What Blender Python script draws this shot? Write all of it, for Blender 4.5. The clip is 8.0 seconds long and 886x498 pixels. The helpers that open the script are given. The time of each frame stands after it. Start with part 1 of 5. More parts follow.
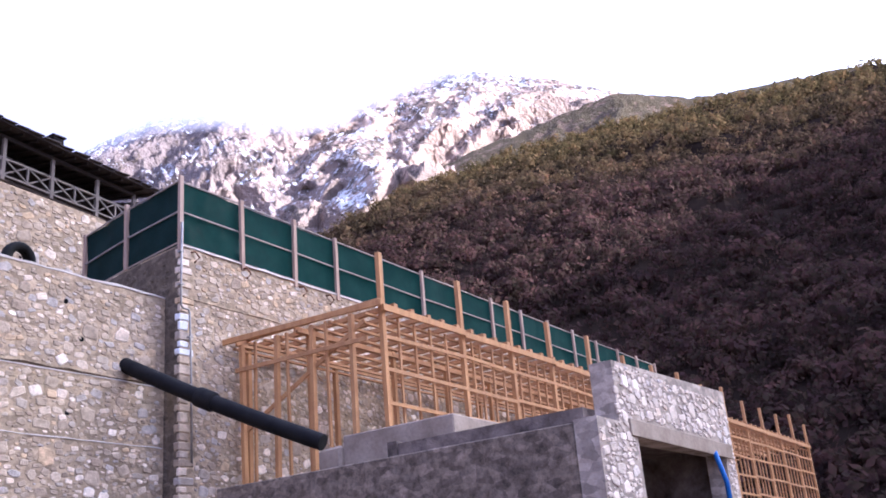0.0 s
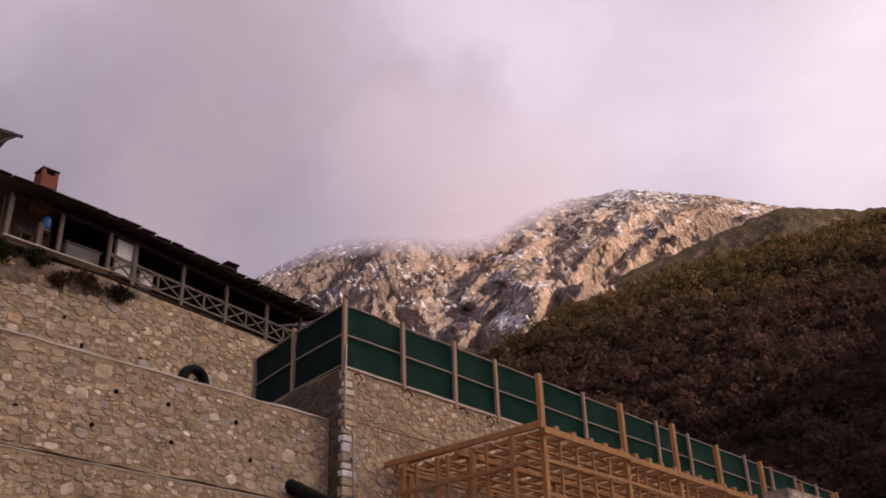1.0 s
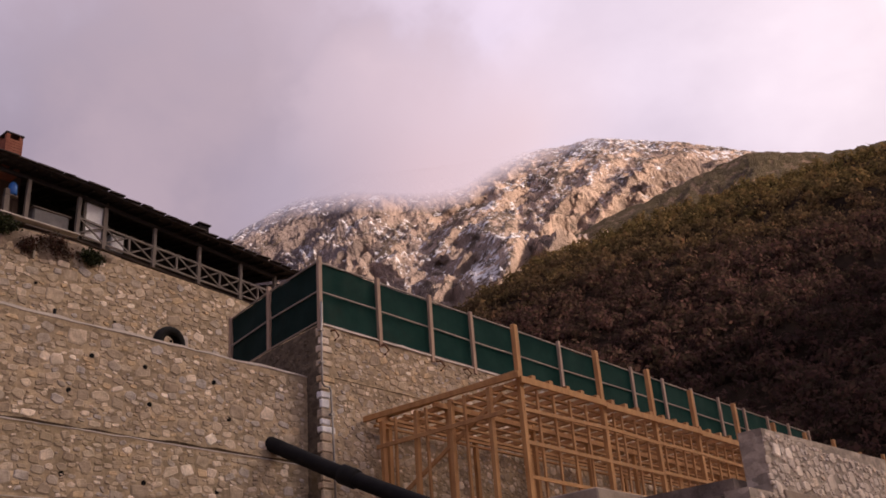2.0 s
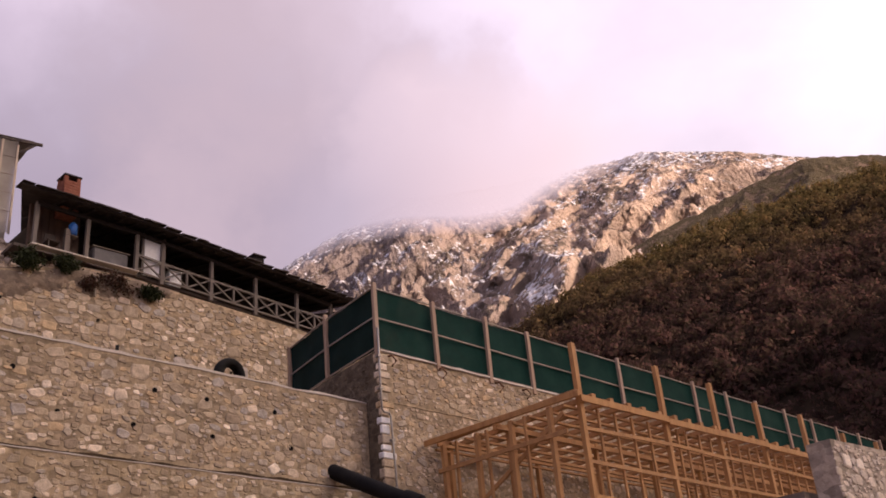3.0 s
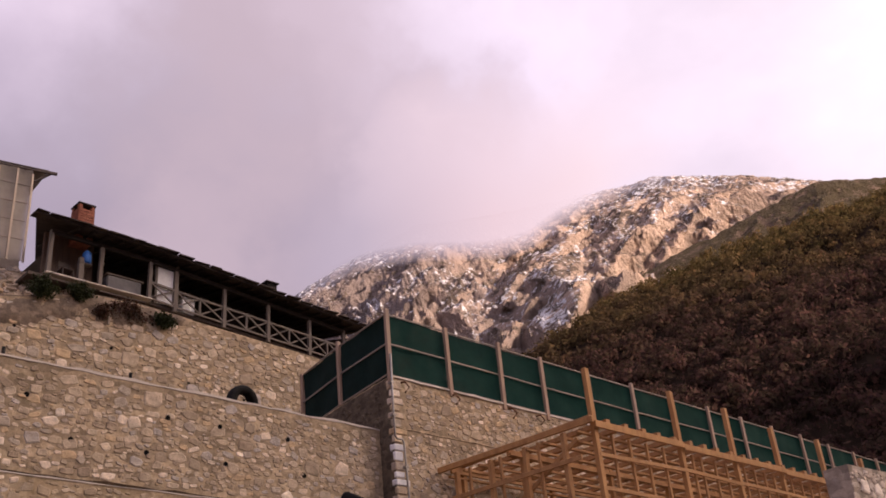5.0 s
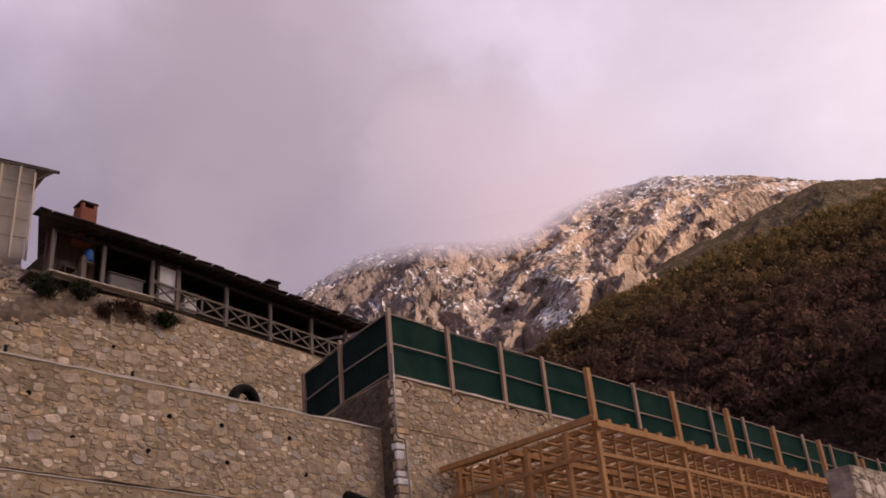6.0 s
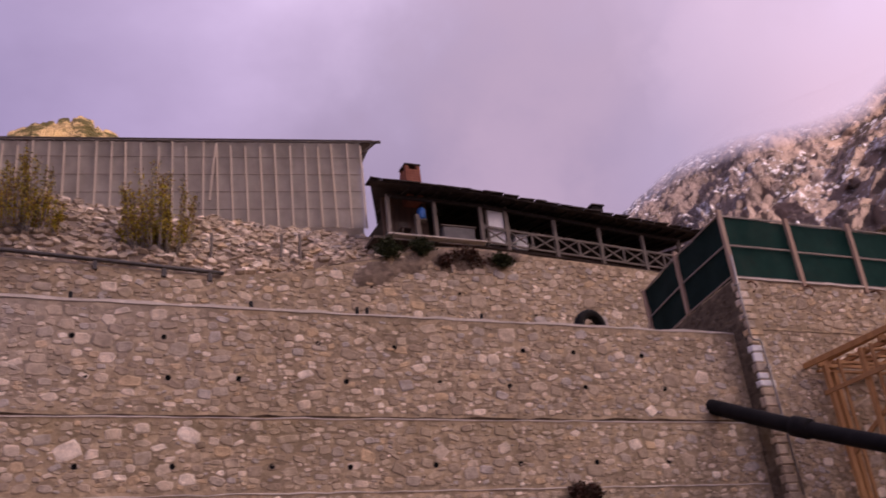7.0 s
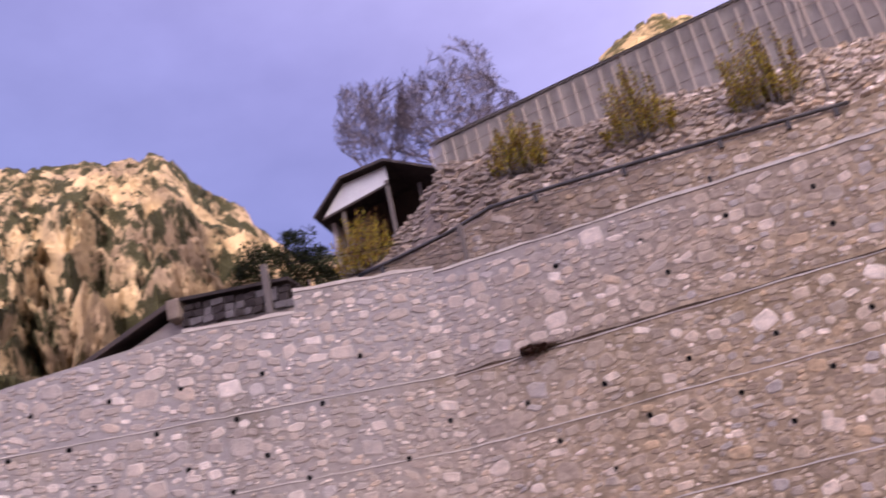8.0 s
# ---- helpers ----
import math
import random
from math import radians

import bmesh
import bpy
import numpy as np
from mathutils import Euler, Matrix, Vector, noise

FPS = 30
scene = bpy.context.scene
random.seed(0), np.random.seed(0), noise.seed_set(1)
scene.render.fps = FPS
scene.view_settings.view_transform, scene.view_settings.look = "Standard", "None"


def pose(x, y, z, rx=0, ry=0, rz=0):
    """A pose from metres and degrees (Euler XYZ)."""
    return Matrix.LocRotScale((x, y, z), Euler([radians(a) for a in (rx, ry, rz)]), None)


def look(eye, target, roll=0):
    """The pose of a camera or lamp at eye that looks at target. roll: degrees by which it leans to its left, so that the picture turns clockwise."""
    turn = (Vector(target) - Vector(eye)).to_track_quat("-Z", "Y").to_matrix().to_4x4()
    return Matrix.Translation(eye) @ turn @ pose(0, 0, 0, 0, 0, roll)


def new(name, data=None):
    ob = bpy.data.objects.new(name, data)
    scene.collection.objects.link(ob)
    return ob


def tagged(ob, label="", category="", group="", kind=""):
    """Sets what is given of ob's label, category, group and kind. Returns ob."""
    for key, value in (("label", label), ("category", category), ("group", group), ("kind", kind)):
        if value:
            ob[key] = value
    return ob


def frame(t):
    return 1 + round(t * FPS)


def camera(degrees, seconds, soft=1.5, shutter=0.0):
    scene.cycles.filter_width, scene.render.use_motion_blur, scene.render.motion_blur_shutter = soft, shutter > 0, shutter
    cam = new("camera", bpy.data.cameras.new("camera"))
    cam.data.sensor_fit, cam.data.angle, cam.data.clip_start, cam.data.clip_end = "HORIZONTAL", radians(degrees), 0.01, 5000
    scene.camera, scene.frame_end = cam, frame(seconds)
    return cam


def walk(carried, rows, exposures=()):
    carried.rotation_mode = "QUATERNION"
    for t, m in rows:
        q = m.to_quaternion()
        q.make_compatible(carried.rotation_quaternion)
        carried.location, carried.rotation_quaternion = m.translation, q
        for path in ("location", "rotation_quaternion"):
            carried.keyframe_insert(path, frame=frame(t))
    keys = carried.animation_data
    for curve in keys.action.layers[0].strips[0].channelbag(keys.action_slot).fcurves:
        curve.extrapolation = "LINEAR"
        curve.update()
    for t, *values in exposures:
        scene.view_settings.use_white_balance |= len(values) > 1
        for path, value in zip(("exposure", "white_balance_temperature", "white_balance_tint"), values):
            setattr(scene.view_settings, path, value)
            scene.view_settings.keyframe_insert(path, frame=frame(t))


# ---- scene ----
cam = camera(47.5, 8.0, 1.7, 0.13)
PATH = [
    (0.0, pose(0, 0, 1.6, 110.15, 4.77, -56.21)),
    (0.5, pose(0, 0, 1.6, 113.72, 3.92, -52.07)),
    (1.0, pose(0, 0, 1.6, 117.51, 1.84, -47.63)),
    (1.2, pose(0, 0, 1.6, 114.52, 1.89, -47.62)),
    (2.3, pose(0, 0, 1.6, 115.21, 4.43, -47.90)),
    (2.5, pose(0, 0, 1.6, 116.21, 3.22, -46.03)),
    (3.0, pose(0, 0, 1.6, 116.41, 4.99, -44.45)),
    (3.5, pose(0, 0, 1.6, 117.68, 5.12, -44.94)),
    (4.0, pose(0, 0, 1.6, 117.60, 5.88, -44.22)),
    (4.5, pose(0, 0, 1.6, 117.26, 5.57, -44.31)),
    (4.7, pose(0, 0, 1.6, 117.84, 5.37, -43.88)),
    (5.8, pose(0, 0, 1.6, 117.83, 4.65, -43.53)),
    (6.0, pose(0, 0, 1.6, 117.91, 4.82, -43.62)),
    (6.5, pose(0, 0, 1.6, 116.58, 5.25, -38.34)),
    (7.0, pose(0, 0, 1.6, 115.55, 6.22, -22.42)),
    (7.3, pose(0, 0, 1.6, 115.93, 7.72, -13.61)),
    (7.5, pose(0, 0, 1.6, 117.09, 9.19, -5.41)),
    (7.7, pose(0, 0, 1.6, 116.20, 9.99, 4.01)),
    (8.0, pose(0, 0, 1.6, 114.43, 11.21, 18.82)),
]
EXPOSURES = [(0.0, 1.98, 4550, 15), (0.3, 1.5, 5600, 3), (0.6, 0.95, 6250, 4), (0.9, 0.35, 6450, 16), (1.2, 0.25, 6450, 20), (2.4, 0.5, 6450, 20), (3.2, 0.68, 6450, 20), (4.7, 0.66, 6450, 20), (5.9, 0.26, 6450, 21),
             (6.5, 0.22, 6400, 24), (7.1, 0.46, 5950, 40), (7.5, 0.74, 5500, 36), (8.0, 1.1, 5300, 31)]
walk(cam, PATH, EXPOSURES)

# ---- sky, sun ----
SUN_AZ, SUN_EL = -171.0, 14.0          # azimuth counted from +y towards -x


def way(az, el=0.0):
    a, e = radians(az), radians(el)
    return Vector((-math.sin(a) * math.cos(e), math.cos(a) * math.cos(e), math.sin(e)))


class Nodes:
    """Short spelling for node trees."""

    def __init__(self, tree):
        self.t = tree
        tree.nodes.clear()

    def n(self, kind, **inputs):
        node = self.t.nodes.new(kind)
        for k, v in inputs.items():
            key = int(k[1:]) if k[0] == "i" and k[1:].isdigit() else k.replace("_", " ")
            sock = node.inputs[key]
            if isinstance(v, bpy.types.NodeSocket):
                self.t.links.new(v, sock)
            else:
                sock.default_value = v
        return node

    def ramp(self, fac, stops, interp="LINEAR"):
        node = self.t.nodes.new("ShaderNodeValToRGB")
        cr = node.color_ramp
        cr.interpolation = interp
        while len(cr.elements) < len(stops):
            cr.elements.new(0.5)
        for el, (pos, col) in zip(cr.elements, stops):
            el.position = pos
            el.color = (*col, 1) if len(col) == 3 else col
        self.t.links.new(fac, node.inputs[0])
        return node.outputs[0]

    def mix(self, fac, a, b, blend="MIX"):
        node = self.t.nodes.new("ShaderNodeMix")
        node.data_type, node.blend_type = "RGBA", blend
        for sock, v in ((node.inputs[0], fac), (node.inputs[6], a), (node.inputs[7], b)):
            if isinstance(v, bpy.types.NodeSocket):
                self.t.links.new(v, sock)
            elif sock.type == "RGBA":
                sock.default_value = (*v, 1)
            else:
                sock.default_value = v
        return node.outputs[2]

    def math(self, op, a, b=0.0, clamp=False):
        node = self.t.nodes.new("ShaderNodeMath")
        node.operation, node.use_clamp = op, clamp
        for sock, v in zip(node.inputs, (a, b)):
            if isinstance(v, bpy.types.NodeSocket):
                self.t.links.new(v, sock)
            else:
                sock.default_value = v
        return node.outputs[0]

    def noise(self, co, scale, detail=4.0, rough=0.55, stretch=None):
        if stretch:
            co = self.n("ShaderNodeMapping", Vector=co, Scale=stretch).outputs[0]
        return self.n("ShaderNodeTexNoise", Vector=co, Scale=scale, Detail=detail, Roughness=rough).outputs[0]


def sky():
    world = bpy.data.worlds.new("sky")
    world.use_nodes = True
    scene.world = world
    k = Nodes(world.node_tree)
    co = k.n("ShaderNodeTexCoord").outputs["Generated"]
    nishita = k.n("ShaderNodeTexSky")
    nishita.sky_type, nishita.sun_disc, nishita.dust_density = "NISHITA", False, 2.0
    nishita.sun_elevation, nishita.sun_rotation = radians(SUN_EL), radians(-SUN_AZ)
    clear = k.mix(1.0, nishita.outputs[0], (0.085, 0.085, 0.10), "MULTIPLY")
    # overcast that brightens towards the veiled sun and thins to blue on the far side
    def lobe(az, el):
        product = k.n("ShaderNodeVectorMath", i0=co, i1=tuple(way(az, el)))
        product.operation = "DOT_PRODUCT"
        return product.outputs["Value"]
    half = k.n("ShaderNodeMapRange", Value=lobe(-125, 22), From_Min=-1.0, From_Max=1.0).outputs[0]
    base = k.ramp(half, [(0.0, (0.115, 0.142, 0.208)), (0.12, (0.142, 0.155, 0.232)), (0.29, (0.185, 0.17, 0.255)), (0.40, (0.31, 0.272, 0.355)), (0.48, (0.44, 0.382, 0.46)), (0.545, (0.61, 0.53, 0.60)), (0.64, (0.73, 0.64, 0.71)),
                         (0.80, (0.63, 0.565, 0.62)), (0.87, (0.74, 0.66, 0.68)), (0.94, (2.3, 1.9, 1.5)), (1.0, (5.2, 4.1, 3.1))])
    big = k.noise(co, 2.6, 5, 0.5, (1, 1, 1.6))
    fine = k.noise(co, 7.0, 6, 0.55, (1, 1, 1.8))
    shade = k.math("ADD", k.math("MULTIPLY", big, 0.75), k.math("MULTIPLY", fine, 0.25))
    mottled = k.mix(1.0, base, k.ramp(shade, [(0.36, (0.82, 0.81, 0.83)), (0.5, (0.97, 0.96, 0.97)), (0.66, (1.15, 1.15, 1.14))]), "MULTIPLY")
    # the dark plume of cloud over the mountain, a bright rift beside it, the pink bank under both
    billow = k.math("SUBTRACT", k.noise(co, 5.0, 6, 0.55), 0.5)

    def patch(colour, az, el, outer, inner, most, swirl):
        nonlocal mottled
        near = k.math("ADD", lobe(az, el), k.math("MULTIPLY", billow, swirl))
        mottled = k.mix(k.ramp(near, [(math.cos(radians(outer)), (0,) * 3), (math.cos(radians(inner)), (most,) * 3)], "EASE"), mottled, colour)
    patch((0.235, 0.205, 0.25), -32, 28, 20, 6, 0.88, 0.05)
    patch((0.72, 0.64, 0.74), -46, 37, 9, 2, 0.5, 0.06)
    patch((0.40, 0.325, 0.355), -36, 35, 14, 3, 0.75, 0.08)
    patch((0.60, 0.49, 0.52), -47, 30.5, 7, 2, 0.6, 0.03)
    cover = k.ramp(k.math("ADD", half, k.math("MULTIPLY", big, 0.4)), [(0.2, (0.75,) * 3), (0.6, (1.0,) * 3)])
    total = k.mix(cover, clear, mottled)
    bg = k.n("ShaderNodeBackground", Color=total, Strength=1.0)
    out = k.n("ShaderNodeOutputWorld", Surface=bg.outputs[0])
    sun = bpy.data.lights.new("sun", "SUN")
    sun.energy, sun.angle, sun.color = 4.5, radians(0.6), (1.0, 0.78, 0.58)
    ob = new("sun", sun)
    ob.matrix_world = look((0, 0, 60), Vector((0, 0, 60)) - way(SUN_AZ, SUN_EL))


sky()

# ---- materials ----


def material(name, rough=0.8, metal=0.0):
    m = bpy.data.materials.new(name)
    m.use_nodes = True
    k = Nodes(m.node_tree)
    out = k.n("ShaderNodeOutputMaterial")
    bsdf = k.n("ShaderNodeBsdfPrincipled", Roughness=rough, Metallic=metal, Specular_IOR_Level=0.15 if rough > 0.78 else 0.5)
    m.node_tree.links.new(bsdf.outputs[0], out.inputs[0])
    k.bsdf, k.out = bsdf, out
    k.co = k.n("ShaderNodeTexCoord").outputs["Object"]
    k.link = m.node_tree.links.new
    return m, k


def bump(k, height, strength=0.4, distance=0.02):
    node = k.n("ShaderNodeBump", Height=height, Strength=strength, Distance=distance)
    k.link(node.outputs[0], k.bsdf.inputs["Normal"])


def wood_mat(name, light, dark, grey=(0.25, 0.22, 0.19), weather=0.4, grain=(3, 3, 18)):
    m, k = material(name, 0.75)
    pos = k.n("ShaderNodeNewGeometry").outputs["Position"]
    rnd = k.n("ShaderNodeObjectInfo").outputs["Random"]
    isl = k.n("ShaderNodeNewGeometry").outputs["Random Per Island"]
    g = k.noise(pos, 6.0, 5, 0.6, (1, 1, 0.25))
    fine = k.noise(pos, 40.0, 3, 0.6)
    c = k.mix(k.ramp(g, [(0.3, (0,) * 3), (0.7, (1,) * 3)]), dark, light)
    c = k.mix(k.math("MULTIPLY", k.math("ADD", rnd, isl), 0.5 * weather), c, grey)
    c = k.mix(0.5, c, k.mix(fine, (0.35, 0.33, 0.3), (1, 1, 1)), "MULTIPLY")
    k.link(c, k.bsdf.inputs["Base Color"])
    bump(k, fine, 0.3, 0.01)
    return m


def seep(k, pos, c):
    """Ochre and dark seepage that runs down the wall from its open joint."""
    z = k.n("ShaderNodeSeparateXYZ", Vector=pos).outputs[2]
    runs = k.noise(pos, 1.6, 6, 0.65, (1, 1, 0.3))
    below = k.ramp(k.n("ShaderNodeMapRange", Value=z, From_Min=5.4, From_Max=7.4).outputs[0], [(0.0, (0,) * 3), (0.45, (0.35,) * 3), (0.77, (1,) * 3), (0.79, (0,) * 3)])
    ochre = k.math("MULTIPLY", below, k.ramp(runs, [(0.42, (0,) * 3), (0.62, (0.45,) * 3)]))
    c = k.mix(ochre, c, (0.33, 0.25, 0.13))
    dark = k.math("MULTIPLY", below, k.ramp(k.noise(pos, 2.4, 6, 0.65, (1, 1, 0.25)), [(0.54, (0,) * 3), (0.70, (0.6,) * 3)]))
    c = k.mix(dark, c, (0.13, 0.095, 0.045))
    # darker, patchy stretch of the upper wall below the iron rail
    at = k.n("ShaderNodeSeparateXYZ", Vector=pos)
    far = k.n("ShaderNodeMapRange", Value=at.outputs[1], From_Min=25.0, From_Max=26.0).outputs[0]
    west = k.n("ShaderNodeMapRange", Value=k.math("ADD", at.outputs[0], k.math("MULTIPLY", runs, 6.0)), From_Min=0.0, From_Max=7.0, To_Min=1.0, To_Max=0.0).outputs[0]
    darkening = k.math("MULTIPLY", k.math("MULTIPLY", far, west), k.ramp(runs, [(0.3, (0.85,) * 3), (0.65, (0.35,) * 3)]))
    return k.mix(darkening, c, (0.135, 0.11, 0.10))


def stone_mat(name="rubble_stone", lift=1.0):
    """Rubble stones: tan, grey and ochre, each island its own tone."""
    m, k = material(name, 0.88)
    pos = k.n("ShaderNodeNewGeometry").outputs["Position"]
    isl = k.n("ShaderNodeNewGeometry").outputs["Random Per Island"]
    obr = k.n("ShaderNodeObjectInfo").outputs["Random"]
    rnd = k.math("FRACT", k.math("ADD", isl, obr))
    tone = k.ramp(rnd, [(0.0, (0.27, 0.225, 0.165)), (0.12, (0.34, 0.285, 0.21)), (0.26, (0.31, 0.275, 0.225)), (0.38, (0.38, 0.315, 0.225)), (0.48, (0.24, 0.195, 0.14)),
                        (0.57, (0.40, 0.34, 0.255)), (0.63, (0.42, 0.32, 0.195)), (0.69, (0.33, 0.312, 0.29)), (0.76, (0.47, 0.405, 0.31)), (0.86, (0.56, 0.495, 0.40)), (0.955, (0.70, 0.64, 0.54))], "CONSTANT")
    tone = k.mix(1.0, k.mix(0.15, tone, (0.37, 0.31, 0.235)), (1.12, 1.11, 1.12), "MULTIPLY")
    n1 = k.noise(pos, 5.0, 6, 0.6)
    n2 = k.noise(pos, 28.0, 4, 0.65)
    c = k.mix(0.85, tone, k.ramp(n1, [(0.3, (0.6, 0.58, 0.56)), (0.66, (1.3, 1.27, 1.22))]), "MULTIPLY")
    c = k.mix(0.4, c, k.ramp(n2, [(0.3, (0.5, 0.5, 0.5)), (0.7, (1.2, 1.2, 1.2))]), "MULTIPLY")
    if lift > 1:
        c = k.mix(lift - 1, c, (0.66, 0.60, 0.53))
    c = k.mix(1.0, c, (1.27, 1.25, 1.24), "MULTIPLY")
    c = k.mix(k.ramp(k.noise(pos, 2.6, 7, 0.68), [(0.5, (0,) * 3), (0.68, (0.6,) * 3)]), c, (0.36, 0.29, 0.195))
    c = seep(k, pos, c)
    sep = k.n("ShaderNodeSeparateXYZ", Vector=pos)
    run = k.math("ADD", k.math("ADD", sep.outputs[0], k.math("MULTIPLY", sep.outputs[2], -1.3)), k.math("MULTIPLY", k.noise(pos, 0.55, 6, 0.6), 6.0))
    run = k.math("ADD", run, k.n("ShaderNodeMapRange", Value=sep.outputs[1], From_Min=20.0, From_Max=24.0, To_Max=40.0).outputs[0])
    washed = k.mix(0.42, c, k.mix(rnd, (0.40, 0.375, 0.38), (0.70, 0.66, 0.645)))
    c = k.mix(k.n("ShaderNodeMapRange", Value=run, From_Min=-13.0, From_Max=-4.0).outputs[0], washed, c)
    k.link(c, k.bsdf.inputs["Base Color"])
    bump(k, n2, 0.6, 0.02)
    return m


def mortar_mat(name="mortar", a=(0.24, 0.185, 0.122), b=(0.51, 0.41, 0.29), stain=(0.17, 0.135, 0.085), grey=False):
    m, k = material(name, 0.95)
    pos = k.n("ShaderNodeNewGeometry").outputs["Position"]
    n1 = k.noise(pos, 0.55, 6, 0.6)
    n2 = k.noise(pos, 7.0, 7, 0.72)
    drip = k.noise(pos, 1.1, 5, 0.6, (1, 1, 0.22))
    c = k.mix(k.ramp(n2, [(0.3, (0,) * 3), (0.7, (1,) * 3)]), a, b)
    warped = k.n("ShaderNodeVectorMath", i0=k.n("ShaderNodeMapping", Vector=pos, Scale=(1.0, 1.0, 1.9)).outputs[0], i1=k.mix(1.0, k.n("ShaderNodeTexNoise", Vector=pos, Scale=6.0).outputs["Color"], (0.14, 0.14, 0.14), "MULTIPLY")).outputs[0]
    chips = k.n("ShaderNodeTexVoronoi", Vector=warped, Scale=4.6).outputs["Color"]
    chip = k.n("ShaderNodeSeparateXYZ", Vector=chips).outputs[0]
    c = k.mix(0.8, c, k.ramp(chip, [(0.0, (0.62, 0.6, 0.56)), (0.35, (0.95, 0.93, 0.88)), (0.7, (1.15, 1.1, 1.0)), (1.0, (1.5, 1.46, 1.38))]), "MULTIPLY")
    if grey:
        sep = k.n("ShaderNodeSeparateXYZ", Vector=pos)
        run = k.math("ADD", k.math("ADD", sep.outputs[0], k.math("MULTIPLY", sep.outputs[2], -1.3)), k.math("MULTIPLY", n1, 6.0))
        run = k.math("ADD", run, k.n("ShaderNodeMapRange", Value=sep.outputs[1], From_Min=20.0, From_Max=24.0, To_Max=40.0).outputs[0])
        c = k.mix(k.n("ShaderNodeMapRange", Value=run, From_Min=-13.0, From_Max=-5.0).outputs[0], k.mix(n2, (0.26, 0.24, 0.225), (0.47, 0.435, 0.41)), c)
    c = k.mix(k.ramp(n1, [(0.52, (0,) * 3), (0.75, (0.55,) * 3)]), c, stain)
    c = k.mix(k.ramp(drip, [(0.6, (0,) * 3), (0.78, (0.6,) * 3)]), c, stain)
    c = seep(k, pos, c)
    k.link(c, k.bsdf.inputs["Base Color"])
    bump(k, n2, 0.6, 0.03)
    return m


def plain_mat(name, a, b, scale=3.0, rough=0.8, metal=0.0, bumps=0.3):
    m, k = material(name, rough, metal)
    pos = k.n("ShaderNodeNewGeometry").outputs["Position"]
    n1 = k.noise(pos, scale, 6, 0.62)
    n2 = k.noise(pos, scale * 9, 3, 0.6)
    c = k.mix(k.ramp(n1, [(0.32, (0,) * 3), (0.68, (1,) * 3)]), a, b)
    c = k.mix(0.35, c, k.ramp(n2, [(0.3, (0.6,) * 3), (0.7, (1.1,) * 3)]), "MULTIPLY")
    k.link(c, k.bsdf.inputs["Base Color"])
    bump(k, n2, bumps, 0.01)
    return m


def net_mat(name, a, b, clear):
    """Woven netting: cloth that lets some light and view through."""
    m, k = material(name, 0.85)
    pos = k.n("ShaderNodeNewGeometry").outputs["Position"]
    n1 = k.noise(pos, 1.3, 5, 0.6)
    n2 = k.noise(pos, 0.9, 4, 0.6, (1, 1, 0.3))
    c = k.mix(k.ramp(n1, [(0.35, (0,) * 3), (0.7, (1,) * 3)]), a, b)
    k.link(c, k.bsdf.inputs["Base Color"])
    tl = k.n("ShaderNodeBsdfTranslucent", Color=c)
    tp = k.n("ShaderNodeBsdfTransparent")
    s1 = k.n("ShaderNodeMixShader", Fac=0.35)
    k.link(k.bsdf.outputs[0], s1.inputs[1])
    k.link(tl.outputs[0], s1.inputs[2])
    fac = k.math("MULTIPLY", k.ramp(n2, [(0.3, (0.6,) * 3), (0.7, (1.3,) * 3)]), clear)
    s2 = k.n("ShaderNodeMixShader", Fac=fac)
    k.link(s1.outputs[0], s2.inputs[1])
    k.link(tp.outputs[0], s2.inputs[2])
    k.link(s2.outputs[0], k.out.inputs[0])
    return m


